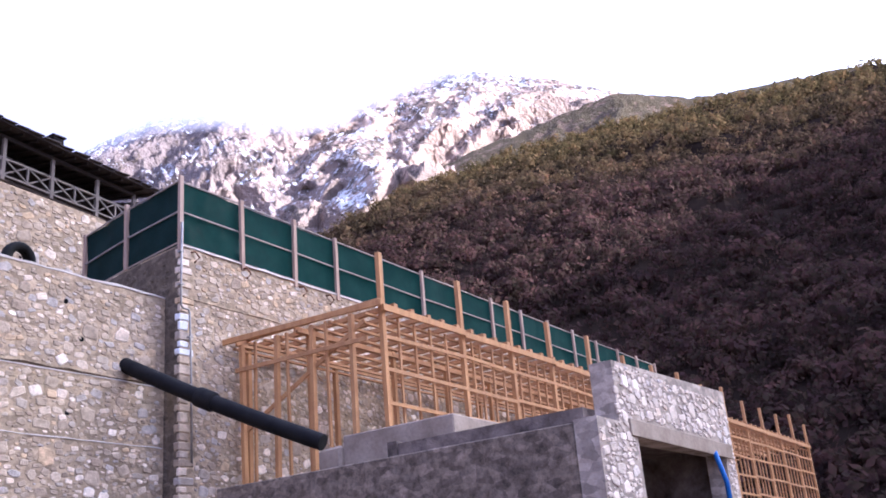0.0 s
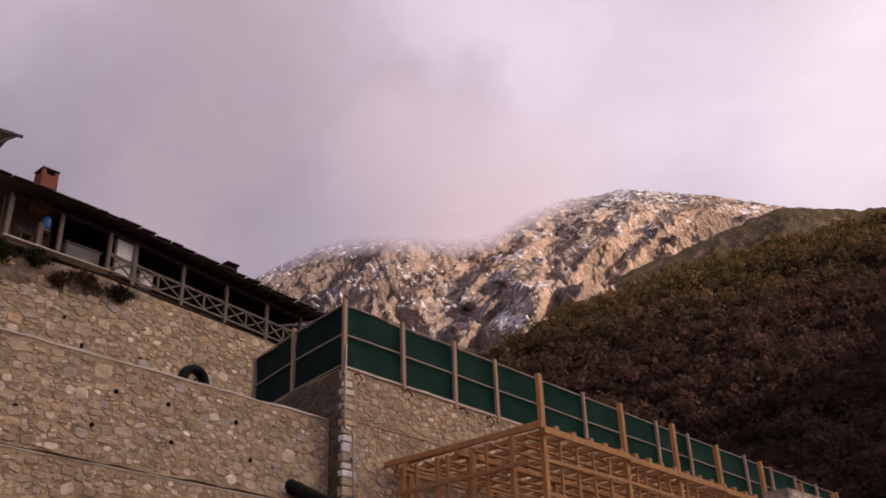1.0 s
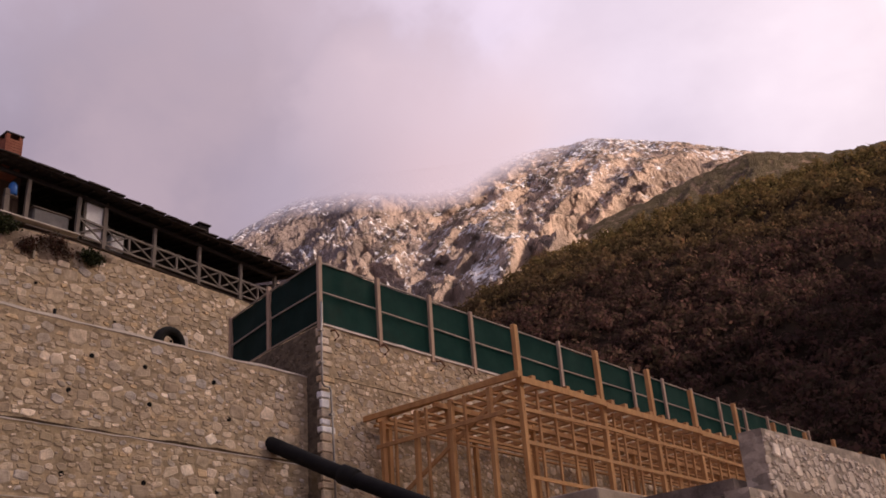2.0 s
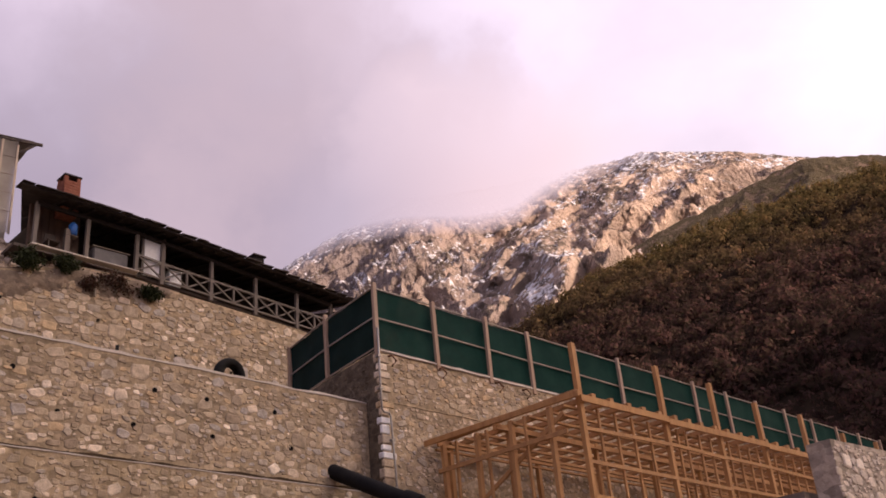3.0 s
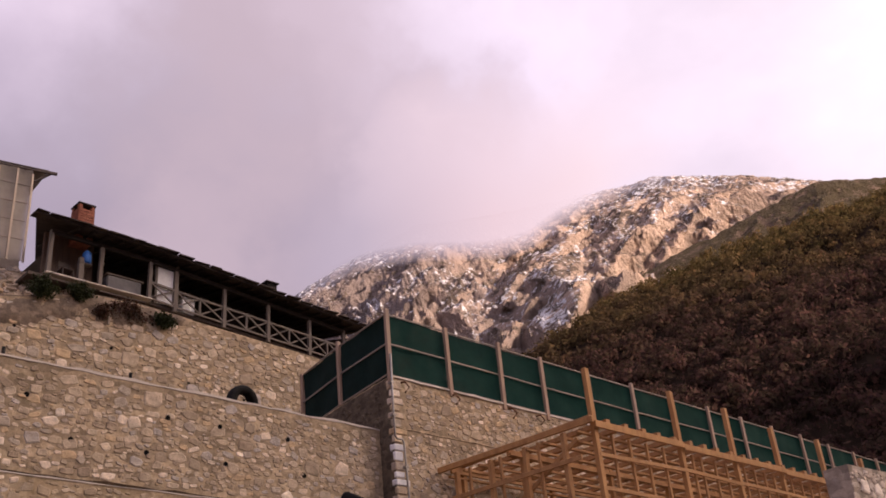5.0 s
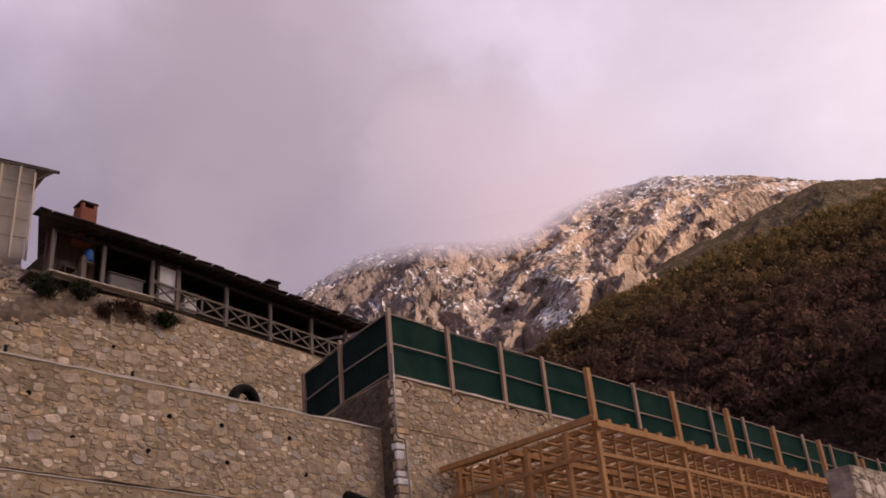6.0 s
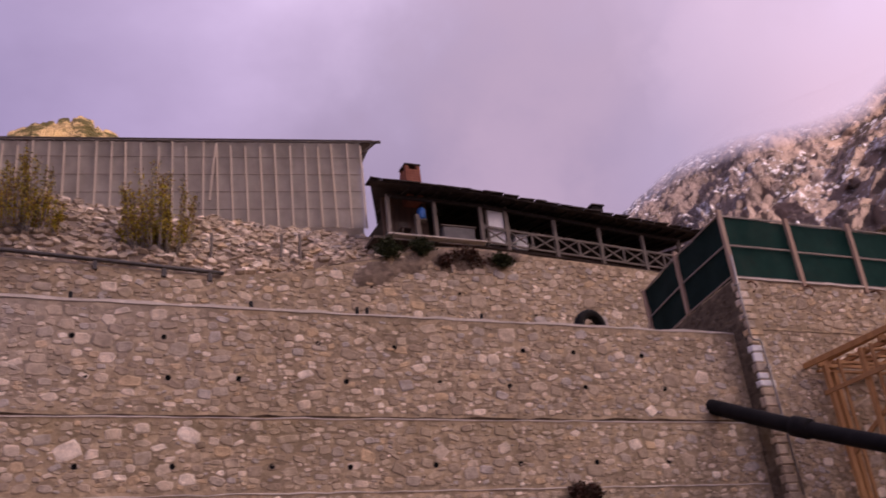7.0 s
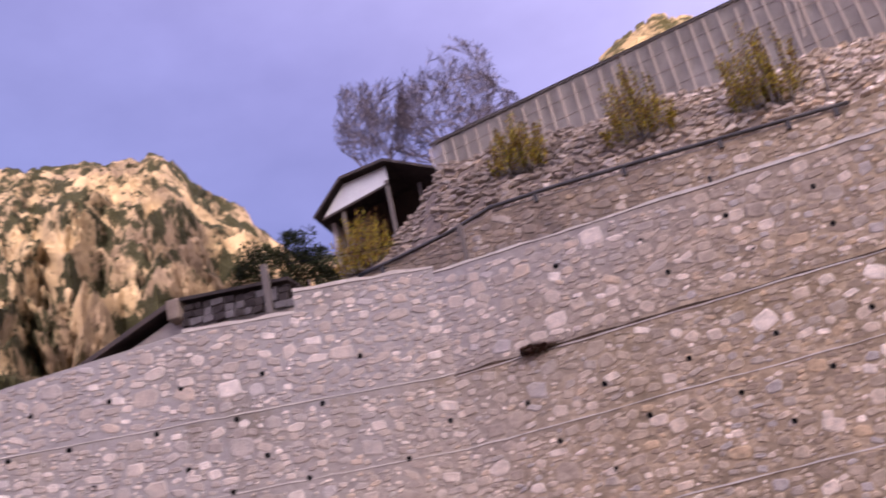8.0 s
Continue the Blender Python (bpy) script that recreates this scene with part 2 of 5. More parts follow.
def rock_mat(name, pale, grey, scrub, snow, scale, scrub_amount, snow_amount, streak=0.85, patchy=False, cloud_shade=False):
    """Limestone slopes: pale faces, grey bands, scrub on gentler ground, snow in patches."""
    m, k = material(name, 0.95)
    geo = k.n("ShaderNodeNewGeometry")
    pos, nor = geo.outputs["Position"], geo.outputs["Normal"]
    n1 = k.noise(pos, scale, 8, 0.62)
    n2 = k.noise(pos, scale * 5, 8, 0.68)
    n3 = k.noise(pos, scale * 2.2, 6, 0.6, (1, 1, 0.35))
    c = k.mix(k.ramp(n1, [(0.36, (0,) * 3), (0.56, (1,) * 3)]), grey, pale)
    c = k.mix(k.ramp(n3, [(0.36, (streak,) * 3), (0.52, (0,) * 3)]), c, grey)
    # shade of the crest cloud, painted as greyer rock towards the left
    if cloud_shade:
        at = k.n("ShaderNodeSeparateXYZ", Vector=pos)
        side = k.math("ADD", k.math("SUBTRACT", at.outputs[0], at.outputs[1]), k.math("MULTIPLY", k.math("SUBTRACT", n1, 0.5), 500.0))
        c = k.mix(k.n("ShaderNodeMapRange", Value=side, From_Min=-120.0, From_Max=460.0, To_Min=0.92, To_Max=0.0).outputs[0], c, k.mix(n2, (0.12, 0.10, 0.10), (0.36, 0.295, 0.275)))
    up = k.n("ShaderNodeSeparateXYZ", Vector=nor).outputs[2]
    ledge = k.math("ADD", k.math("MULTIPLY", up, 0.2), k.math("MULTIPLY", n2, 0.8))
    ledge = k.math("ADD", ledge, k.math("MULTIPLY", k.noise(pos, scale * 1.3, 4, 0.6), 0.5))
    if patchy:
        ledge = k.math("ADD", k.math("MULTIPLY", up, 0.1), k.math("MULTIPLY", k.noise(pos, scale * 2.2, 5, 0.55, (1, 1, 1.2)), 0.95))
        ledge = k.math("ADD", ledge, k.math("MULTIPLY", k.noise(pos, scale * 11, 5, 0.6), 0.4))
    c = k.mix(k.ramp(ledge, [(0.88 - scrub_amount, (0,) * 3), (0.95 - scrub_amount, (1,) * 3)]), c, scrub)
    if snow:
        s = k.math("ADD", k.math("MULTIPLY", up, 0.15), k.math("ADD", k.math("MULTIPLY", k.noise(pos, scale * 9, 6, 0.7), 0.8), k.math("MULTIPLY", k.noise(pos, scale * 0.8, 3, 0.5), 0.4)))
        c = k.mix(k.ramp(s, [(0.83 - snow_amount, (0,) * 3), (0.88 - snow_amount, (1,) * 3)]), c, (0.78, 0.78, 0.82))
    k.link(c, k.bsdf.inputs["Base Color"])
    bump(k, k.math("ADD", n2, k.math("MULTIPLY", k.noise(pos, scale * 12, 5, 0.7), 0.5)), 1.0, 0.16 / scale)
    return m


def leaf_mat(name, tones):
    m, k = material(name, 0.8)
    isl = k.n("ShaderNodeNewGeometry").outputs["Random Per Island"]
    pos = k.n("ShaderNodeNewGeometry").outputs["Position"]
    stops = [(i / len(tones), t) for i, t in enumerate(tones)]
    c = k.ramp(isl, stops, "CONSTANT")
    c = k.mix(0.6, c, k.ramp(k.noise(pos, 0.6, 4, 0.6), [(0.3, (0.55,) * 3), (0.7, (1.3,) * 3)]), "MULTIPLY")
    k.link(c, k.bsdf.inputs["Base Color"])
    return m


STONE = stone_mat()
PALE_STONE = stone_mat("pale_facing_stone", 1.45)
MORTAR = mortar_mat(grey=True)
PALE_MORTAR = mortar_mat("pale_mortar", (0.27, 0.225, 0.185), (0.46, 0.40, 0.34), (0.16, 0.13, 0.11))
# black stains, and a base darkened for the shade on the side wall
SHADED_STAINED_RUBBLE = mortar_mat("shaded_stained_rubble", (0.06, 0.048, 0.038), (0.27, 0.22, 0.175), (0.018, 0.015, 0.013))
CONCRETE = plain_mat("concrete", (0.22, 0.17, 0.125), (0.39, 0.32, 0.245), 1.5, 0.9, bumps=0.6)
DARK_CONCRETE = plain_mat("mottled_dark_concrete", (0.055, 0.044, 0.036), (0.25, 0.20, 0.165), 2.4, 0.95, bumps=0.9)
COPING = plain_mat("coping_mortar", (0.48, 0.43, 0.37), (0.64, 0.58, 0.51), 2.0, 0.9)
FRESH_WOOD = wood_mat("fresh_pine", (0.63, 0.335, 0.118), (0.43, 0.205, 0.066), (0.30, 0.19, 0.11), 0.35)
POST_WOOD = wood_mat("weathered_post", (0.52, 0.36, 0.25), (0.40, 0.26, 0.17), (0.42, 0.35, 0.29), 0.5)
RAIL_WOOD = wood_mat("pale_batten", (0.42, 0.34, 0.26), (0.33, 0.26, 0.2), (0.36, 0.33, 0.3), 0.6)
OLD_WOOD = wood_mat("old_dark_wood", (0.10, 0.065, 0.045), (0.05, 0.035, 0.027), (0.11, 0.09, 0.08), 0.5)
GREY_WOOD = wood_mat("grey_wood", (0.20, 0.16, 0.125), (0.13, 0.10, 0.08), (0.22, 0.2, 0.18), 0.6)
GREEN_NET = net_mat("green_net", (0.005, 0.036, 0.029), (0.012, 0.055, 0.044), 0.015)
# opaque, darker copy of the green net: shade of the side panels painted in
SHADED_NET = plain_mat("shaded_green_net", (0.004, 0.016, 0.014), (0.008, 0.026, 0.023), 1.3, 0.9)
SHED_NET = net_mat("grey_net", (0.47, 0.43, 0.37), (0.60, 0.55, 0.48), 0.32)
ROOF = plain_mat("slate_roof", (0.035, 0.027, 0.025), (0.07, 0.057, 0.05), 2.5, 0.8)
BRICK = plain_mat("chimney_brick", (0.24, 0.085, 0.055), (0.34, 0.14, 0.09), 4.0, 0.9)
RUBBER = plain_mat("black_rubber", (0.008, 0.008, 0.008), (0.018, 0.017, 0.016), 6.0, 0.8)
PIPE_BLACK = plain_mat("black_plastic_pipe", (0.006, 0.006, 0.007), (0.014, 0.013, 0.013), 3.0, 0.8)
WHITE = plain_mat("white_paint", (0.76, 0.76, 0.76), (0.86, 0.86, 0.85), 2.0, 0.6)
BLUE = plain_mat("blue_plastic", (0.02, 0.12, 0.42), (0.03, 0.17, 0.55), 2.0, 0.5)
STEEL = plain_mat("galvanised_steel", (0.30, 0.28, 0.26), (0.42, 0.40, 0.37), 6.0, 0.5, 0.6)
SOIL_CRACK = plain_mat("dark_soil_crack", (0.03, 0.02, 0.012), (0.09, 0.06, 0.035), 3.0, 1.0)
# darker mortar for the pier's side: staining plus its shade, painted in
SHADED_MORTAR = mortar_mat("shaded_stained_mortar", (0.085, 0.07, 0.055), (0.17, 0.14, 0.105), (0.05, 0.042, 0.032))
BLACK = plain_mat("black_hole", (0.003, 0.003, 0.003), (0.006, 0.005, 0.005), 2.0, 1.0)
DARK = plain_mat("dark_interior", (0.012, 0.010, 0.009), (0.03, 0.025, 0.022), 2.0, 0.95)
BANK_EARTH = mortar_mat("stony_earth", (0.13, 0.10, 0.078), (0.27, 0.215, 0.17), (0.09, 0.07, 0.05))
EARTH = plain_mat("earth", (0.08, 0.056, 0.038), (0.19, 0.138, 0.095), 0.8, 0.97)
BIG_ROCK = rock_mat("snowy_limestone", (0.58, 0.43, 0.335), (0.33, 0.255, 0.21), (0.14, 0.108, 0.085), True, 0.009, 0.15, 0.105, cloud_shade=True)
LEFT_ROCK = rock_mat("ochre_limestone", (0.58, 0.43, 0.225), (0.26, 0.19, 0.12), (0.045, 0.043, 0.018), False, 0.0115, 0.245, 0.0, 0.35, True)
BACK_ROCK = rock_mat("ochre_summit", (0.46, 0.33, 0.15), (0.26, 0.19, 0.10), (0.07, 0.06, 0.02), False, 0.02, 0.19, 0.0, 0.5, True)
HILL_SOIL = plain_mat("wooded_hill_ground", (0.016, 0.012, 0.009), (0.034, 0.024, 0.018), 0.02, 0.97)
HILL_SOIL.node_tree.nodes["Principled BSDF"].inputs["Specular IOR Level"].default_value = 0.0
BROWN_SLOPE = rock_mat("brown_scrub_slope", (0.20, 0.14, 0.10), (0.13, 0.092, 0.065), (0.085, 0.066, 0.036), False, 0.02, 0.2, 0.0)

# ---- building helpers ----


def as_mesh(name, bm):
    me = bpy.data.meshes.new(name)
    bm.to_mesh(me)
    bm.free()
    return me


def part(name, bm, mat, parent, label=""):
    """Links a bmesh (or ready mesh data, in world places) as one mesh under parent."""
    me = as_mesh(name, bm) if isinstance(bm, bmesh.types.BMesh) else bm
    if mat and not me.materials:
        me.materials.append(mat)
    ob = new(name, me)
    if parent:
        ob.parent = parent
        ob.matrix_parent_inverse = parent.matrix_world.inverted()
    return tagged(ob, label)


def root(name, at, label, category, group="", kind=""):
    ob = new(name)
    ob.empty_display_size = 0.3
    ob.location = at
    ob.matrix_world = Matrix.Translation(at)
    return tagged(ob, label, category, group, kind)


def lump(bm, m, jitter=0.0, rng=random):
    """A box of unit size placed by m, its corners slightly off."""
    made = bmesh.ops.create_cube(bm, size=1.0, matrix=m)["verts"]
    for v in made:
        if jitter:
            v.co += Vector((rng.uniform(-1, 1), rng.uniform(-1, 1), rng.uniform(-1, 1))) * jitter
    return made


def box(a, b, bm=None, bevel=0.0, jitter=0.0):
    """A box between two corners."""
    bm = bm or bmesh.new()
    a, b = Vector(a), Vector(b)
    vs = lump(bm, Matrix.Translation((a + b) / 2) @ Matrix.Diagonal((*[abs(q) for q in (b - a)], 1)), jitter)
    if bevel:
        es = list({e for v in vs for e in v.link_edges})
        bmesh.ops.bevel(bm, geom=es, offset=bevel, segments=1, affect="EDGES")
    return bm


def beam(p, q, w, h, bm=None, bevel=0.006, up=(0, 0, 1)):
    """A squared timber from p to q, w wide and h high."""
    bm = bm or bmesh.new()
    p, q = Vector(p), Vector(q)
    d = q - p
    x = d.normalized()
    u = Vector(up)
    if abs(x.dot(u)) > 0.98:
        u = Vector((0, 1, 0))
    y = u.cross(x).normalized()
    zz = x.cross(y)
    m = Matrix((x, y, zz)).transposed().to_4x4()
    m.translation = (p + q) / 2
    vs = lump(bm, m @ Matrix.Diagonal((d.length, w, h, 1)))
    if bevel:
        es = list({e for v in vs for e in v.link_edges})
        bmesh.ops.bevel(bm, geom=es, offset=bevel, segments=1, affect="EDGES")
    return bm


def prism(outline, y0, y1, axis="y", bm=None):
    """A flat outline, given as pairs, drawn out along an axis."""
    bm = bm or bmesh.new()

    def at(a, b, c):
        return (a, c, b) if axis == "y" else (c, a, b) if axis == "x" else (a, b, c)
    f = [bm.verts.new(at(a, b, y0)) for a, b in outline]
    g = [bm.verts.new(at(a, b, y1)) for a, b in outline]
    bm.faces.new(f)
    bm.faces.new(g[::-1])
    for i in range(len(f)):
        j = (i + 1) % len(f)
        bm.faces.new((f[j], f[i], g[i], g[j]))
    bmesh.ops.recalc_face_normals(bm, faces=bm.faces)
    return bm


def tube(points, radius, bm=None, sides=10):
    own = bm is None
    bm = bmesh.new() if own else bm
    rings = []
    pts = [Vector(p) for p in points]
    rad = radius if isinstance(radius, (list, tuple)) else [radius] * len(pts)
    for i, p in enumerate(pts):
        d = (pts[min(i + 1, len(pts) - 1)] - pts[max(i - 1, 0)]).normalized()
        u = Vector((0, 0, 1)) if abs(d.z) < 0.95 else Vector((1, 0, 0))
        a = d.cross(u).normalized()
        b = d.cross(a)
        rings.append([bm.verts.new(p + (a * math.cos(t) + b * math.sin(t)) * rad[i]) for t in [2 * math.pi * s / sides for s in range(sides)]])
    for r, s in zip(rings, rings[1:]):
        for i in range(sides):
            j = (i + 1) % sides
            bm.faces.new((r[i], r[j], s[j], s[i])).smooth = True
    bm.faces.new(rings[0])
    bm.faces.new(rings[-1][::-1])
    if own:
        bmesh.ops.recalc_face_normals(bm, faces=bm.faces)
    return bm


def lerp_list(pairs, x):
    rows = sorted(pairs)
    if x <= rows[0][0]:
        return rows[0][1]
    for (x0, y0), (x1, y1) in zip(rows, rows[1:]):
        if x <= x1:
            return y0 + (y1 - y0) * (x - x0) / (x1 - x0)
    return rows[-1][1]


# ---- distance: mountains and hill ----
EYE_Z = 1.6


def spur_height(az, el, spurs):
    """Height of rock spurs (positive) and gullies (negative) that run down a face; az and el are arrays in degrees."""
    high, low = np.zeros_like(az), np.zeros_like(az)
    for wide, line in spurs:
        for (a0, e0, h0), (a1, e1, h1) in zip(line, line[1:]):
            du, dv = (a1 - a0) * 0.89, e1 - e0
            pu, pv = (az - a0) * 0.89, el - e0
            t = np.clip((pu * du + pv * dv) / (du * du + dv * dv), 0, 1)
            gap = np.hypot(pu - t * du, pv - t * dv)
            h = (h0 + (h1 - h0) * t) * np.clip(1 - gap / wide, 0, 1)
            high, low = np.maximum(high, h), np.minimum(low, h)
    return (high + low) * 0.8


def slope(name, az0, az1, crest, r_base, r_crest, z_base, mat, nu, nv, seed, amp, scale, power=1.0, behind=0.25, jag=0.35, cliff=0.45, spurs=(), rows=1.0, column=1.0):
    """A mountainside that rises from r_base to its crest, whose height is given by elevation against azimuth."""
    off = Vector((seed * 17.3, seed * 5.1, seed * 9.7))
    verts, faces, warp, share = [], [], [], []
    tops = [lerp_list(crest, az0 + (az1 - az0) * i / nu) for i in range(nu + 1)]
    for j in range(nv + 1):
        v = (j / nv) ** rows * (1 + behind)
        for i in range(nu + 1):
            az = az0 + (az1 - az0) * i / nu
            d = way(az)
            vv = min(v, 1.0)
            zc = EYE_Z + math.tan(radians(tops[i])) * r_crest
            r = r_base + (r_crest - r_base) * v
            z = z_base + (zc - z_base) * (vv ** power)
            if v > 1:
                z -= (v - 1) * (zc - z_base) * 1.6
            p = Vector((d.x * r, d.y * r, z))
            q = p * scale + off
            q += noise.noise_vector(q * 0.7) * 0.5
            n = noise.ridged_multi_fractal(q, 1.1, 2.1, 7, 1.0, 2.0) - 1.0
            n2 = noise.fractal(q * 3.7 + off, 0.75, 2.2, 6)
            n3 = noise.ridged_multi_fractal(Vector((q.x * 5.5, q.y * 5.5, q.z * 5.5 * column)) + off, 1.0, 2.1, 5, 1.0, 2.0) - 1.0
            env = max(0.1, min(1.0, 3.5 * vv) * 1.1 * (1.0 - vv) ** 0.5) if v <= 1 else 0.05
            out = (n * 0.58 + n2 * 0.2 + n3 * (0.24 if column == 1 else 0.4)) * amp * env
            p += Vector((-d.x * out * cliff, -d.y * out * cliff, out * 0.5))
            limit = tops[i] - (1 - vv) * 0.6 + jag * noise.fractal(Vector((az * 0.9, seed, vv * 3)), 0.6, 2.1, 5)
            p.z = min(p.z, EYE_Z + math.tan(radians(limit)) * math.hypot(p.x, p.y))
            verts.append(p)
            if spurs:
                warp.append(noise.noise_vector(q * 1.6) * 1.3 + noise.noise_vector(q * 5.0) * 0.6)
                share.append(1.0 if v <= 1 else 0.0)
    if spurs:
        co = np.array(verts) - (0, 0, EYE_Z)
        wv = np.array(warp)
        az = -np.degrees(np.arctan2(co[:, 0], co[:, 1]))
        flat = np.hypot(co[:, 0], co[:, 1])
        el = np.degrees(np.arctan2(co[:, 2], flat))
        h = spur_height(az + wv[:, 0], el + wv[:, 1], spurs) * np.array(share)
        verts = (co * (1 - h / flat)[:, None] + (0, 0, EYE_Z)).tolist()
    w = nu + 1
    for j in range(nv):
        for i in range(nu):
            a = j * w + i
            faces.append((a, a + 1, a + w + 1, a + w))
    me = bpy.data.meshes.new(name)
    me.from_pydata(verts, [], faces)
    me.materials.append(mat)
    me.validate()
    return new(name, me)


MAIN_CREST = [(-20, 14.0), (-30, 21.0), (-37.0, 25.9), (-38.8, 26.8), (-40.6, 27.7), (-44.6, 29.3), (-48.3, 29.4), (-52, 29.6), (-55.8, 29.8), (-58.1, 29.8), (-60.4, 30.0), (-62.5, 29.6),
              (-65.5, 29.0), (-67.4, 28.3), (-69.3, 27.7), (-73.8, 26.4), (-82, 25.6), (-95, 24.0)]
# width in degrees, then azimuth, elevation and height in metres down each spur or gully
MAIN_SPURS = ((2.6, ((-62.1, 29.4, 20), (-59.9, 28.2, 60), (-58.3, 26.9, 130), (-57.0, 24.5, 150))),
              (2.8, ((-55.2, 25.2, 20), (-54.2, 24.4, 210), (-52.9, 22.7, 240), (-52.4, 20.0, 200))),
              (2.4, ((-55.7, 29.2, 20), (-54.0, 27.5, 50), (-51.6, 26.2, 80), (-50.4, 24.5, 110), (-49.2, 22.0, 130))),
              (2.2, ((-48.1, 26.3, 20), (-47.0, 24.5, 70), (-47.6, 21.0, 90))),
              (2.4, ((-44.6, 28.4, 30), (-45.2, 26.2, 60), (-43.0, 23.5, 80))),
              (1.6, ((-65.5, 29.0, 20), (-63.8, 28.1, 50), (-61.0, 26.7, 80), (-59.6, 25.0, 90))),
              (0.8, ((-52.6, 28.0, -50), (-50.0, 26.5, -60), (-49.4, 25.0, -40))))
LEFT_SPURS = ((1.7, ((38.9, 30.6, 20), (39.3, 27.9, 45), (39.6, 24.0, 30))),
              (2.0, ((35.0, 30.9, 25), (35.8, 28.7, 60), (36.2, 26.6, 55), (35.9, 21.0, 40))),
              (2.2, ((30.2, 31.2, 30), (29.3, 29.0, 75), (29.0, 26.8, 80), (28.6, 24.0, 50))),
              (1.3, ((25.9, 28.0, 15), (25.9, 26.5, 40), (26.3, 24.0, 40))),
              (1.6, ((33.0, 27.6, 10), (32.2, 24.6, 45), (32.6, 21.0, 45))),
              (1.2, ((38.0, 26.0, -20), (38.0, 20.0, -60))))
# from -105 on the crest is unseen, raised to keep sun off the walls
HILL_CREST = [(-38, 12.0), (-46, 18.0), (-51, 21.4), (-54.7, 23.0), (-58.3, 24.1), (-63.8, 25.2), (-68.9, 25.7), (-75, 25.9), (-81.4, 25.8), (-90, 25.6),
              (-105, 26.3), (-125, 25.2), (-150, 21.0), (-180, 19.5), (-205, 13.0)]
LEFT_CREST = [(70, 20.0), (52, 28.0), (39.8, 30.9), (37.9, 30.9), (35.6, 31.2), (33.0, 31.1), (31.0, 31.5), (29.7, 31.1), (28.6, 29.9), (27.3, 29.0), (25.7, 28.1), (24.9, 27.0), (24.2, 26.3), (22.3, 25.0), (14, 24.5)]
BACK_CREST = [(20, 22.0), (8, 28.0), (1.8, 31.6), (-0.2, 32.5), (-3, 33.2), (-5.2, 32.4), (-7, 30.0), (-14, 26.0), (-24, 20.0)]

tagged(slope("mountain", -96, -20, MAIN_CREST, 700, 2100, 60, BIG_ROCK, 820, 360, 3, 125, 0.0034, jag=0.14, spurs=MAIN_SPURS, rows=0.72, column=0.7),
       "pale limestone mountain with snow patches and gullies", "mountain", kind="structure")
RIDGE_CREST = [(-48, 14.0), (-51, 21.0), (-53, 22.6), (-55, 23.7), (-57, 24.4), (-58.5, 24.8), (-60.4, 25.5), (-62.2, 25.9), (-65.1, 26.6), (-67.8, 27.2), (-69.5, 27.5), (-71.5, 27.1), (-74.6, 26.4), (-82, 26.1), (-95, 24.0)]
tagged(slope("ridge", -95, -48, RIDGE_CREST, 800, 1350, 60, BROWN_SLOPE, 320, 150, 15, 42, 0.006, jag=0.2),
       "brown scrub-covered ridge before the mountain", "ridge", kind="structure")
tagged(slope("mountain", 14, 70, LEFT_CREST, 420, 900, 30, LEFT_ROCK, 500, 340, 8, 90, 0.0075, 0.9, jag=0.4, cliff=0.65, spurs=LEFT_SPURS, rows=0.75, column=0.4),
       "sunlit ochre limestone mountain with dark scrub", "mountain", kind="structure")
tagged(slope("mountain", -24, 20, BACK_CREST, 520, 1000, 40, BACK_ROCK, 300, 160, 12, 60, 0.0065, 0.9, jag=0.7, cliff=0.5),
       "sunlit ochre rock summit behind the netted building", "mountain", kind="structure")
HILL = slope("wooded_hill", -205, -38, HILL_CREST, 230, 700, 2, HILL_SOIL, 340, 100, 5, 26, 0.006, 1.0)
tagged(HILL, "shaded steep hill under brown and green woods", "hill", kind="structure")


def ground():
    bm = bmesh.new()
    rings = [0, 8, 16, 40, 120, 500, 2000, 4500]
    prev = None
    for r in rings[1:]:
        ring = [bm.verts.new((r * math.cos(t), r * math.sin(t), -0.02 * min(r, 50) * 0.02)) for t in [2 * math.pi * s / 48 for s in range(48)]]
        if prev is None:
            bm.faces.new(ring)
        else:
            for i in range(48):
                j = (i + 1) % 48
                bm.faces.new((prev[i], ring[i], ring[j], prev[j]))
        prev = ring
    bmesh.ops.recalc_face_normals(bm, faces=bm.faces)
    ob = part("ground", bm, EARTH, None)
    tagged(ob, "bare brown earth ground below the walls", "ground", kind="structure")


ground()
# ---- rubble masonry ----
STONE_RNG = np.random.default_rng(4)


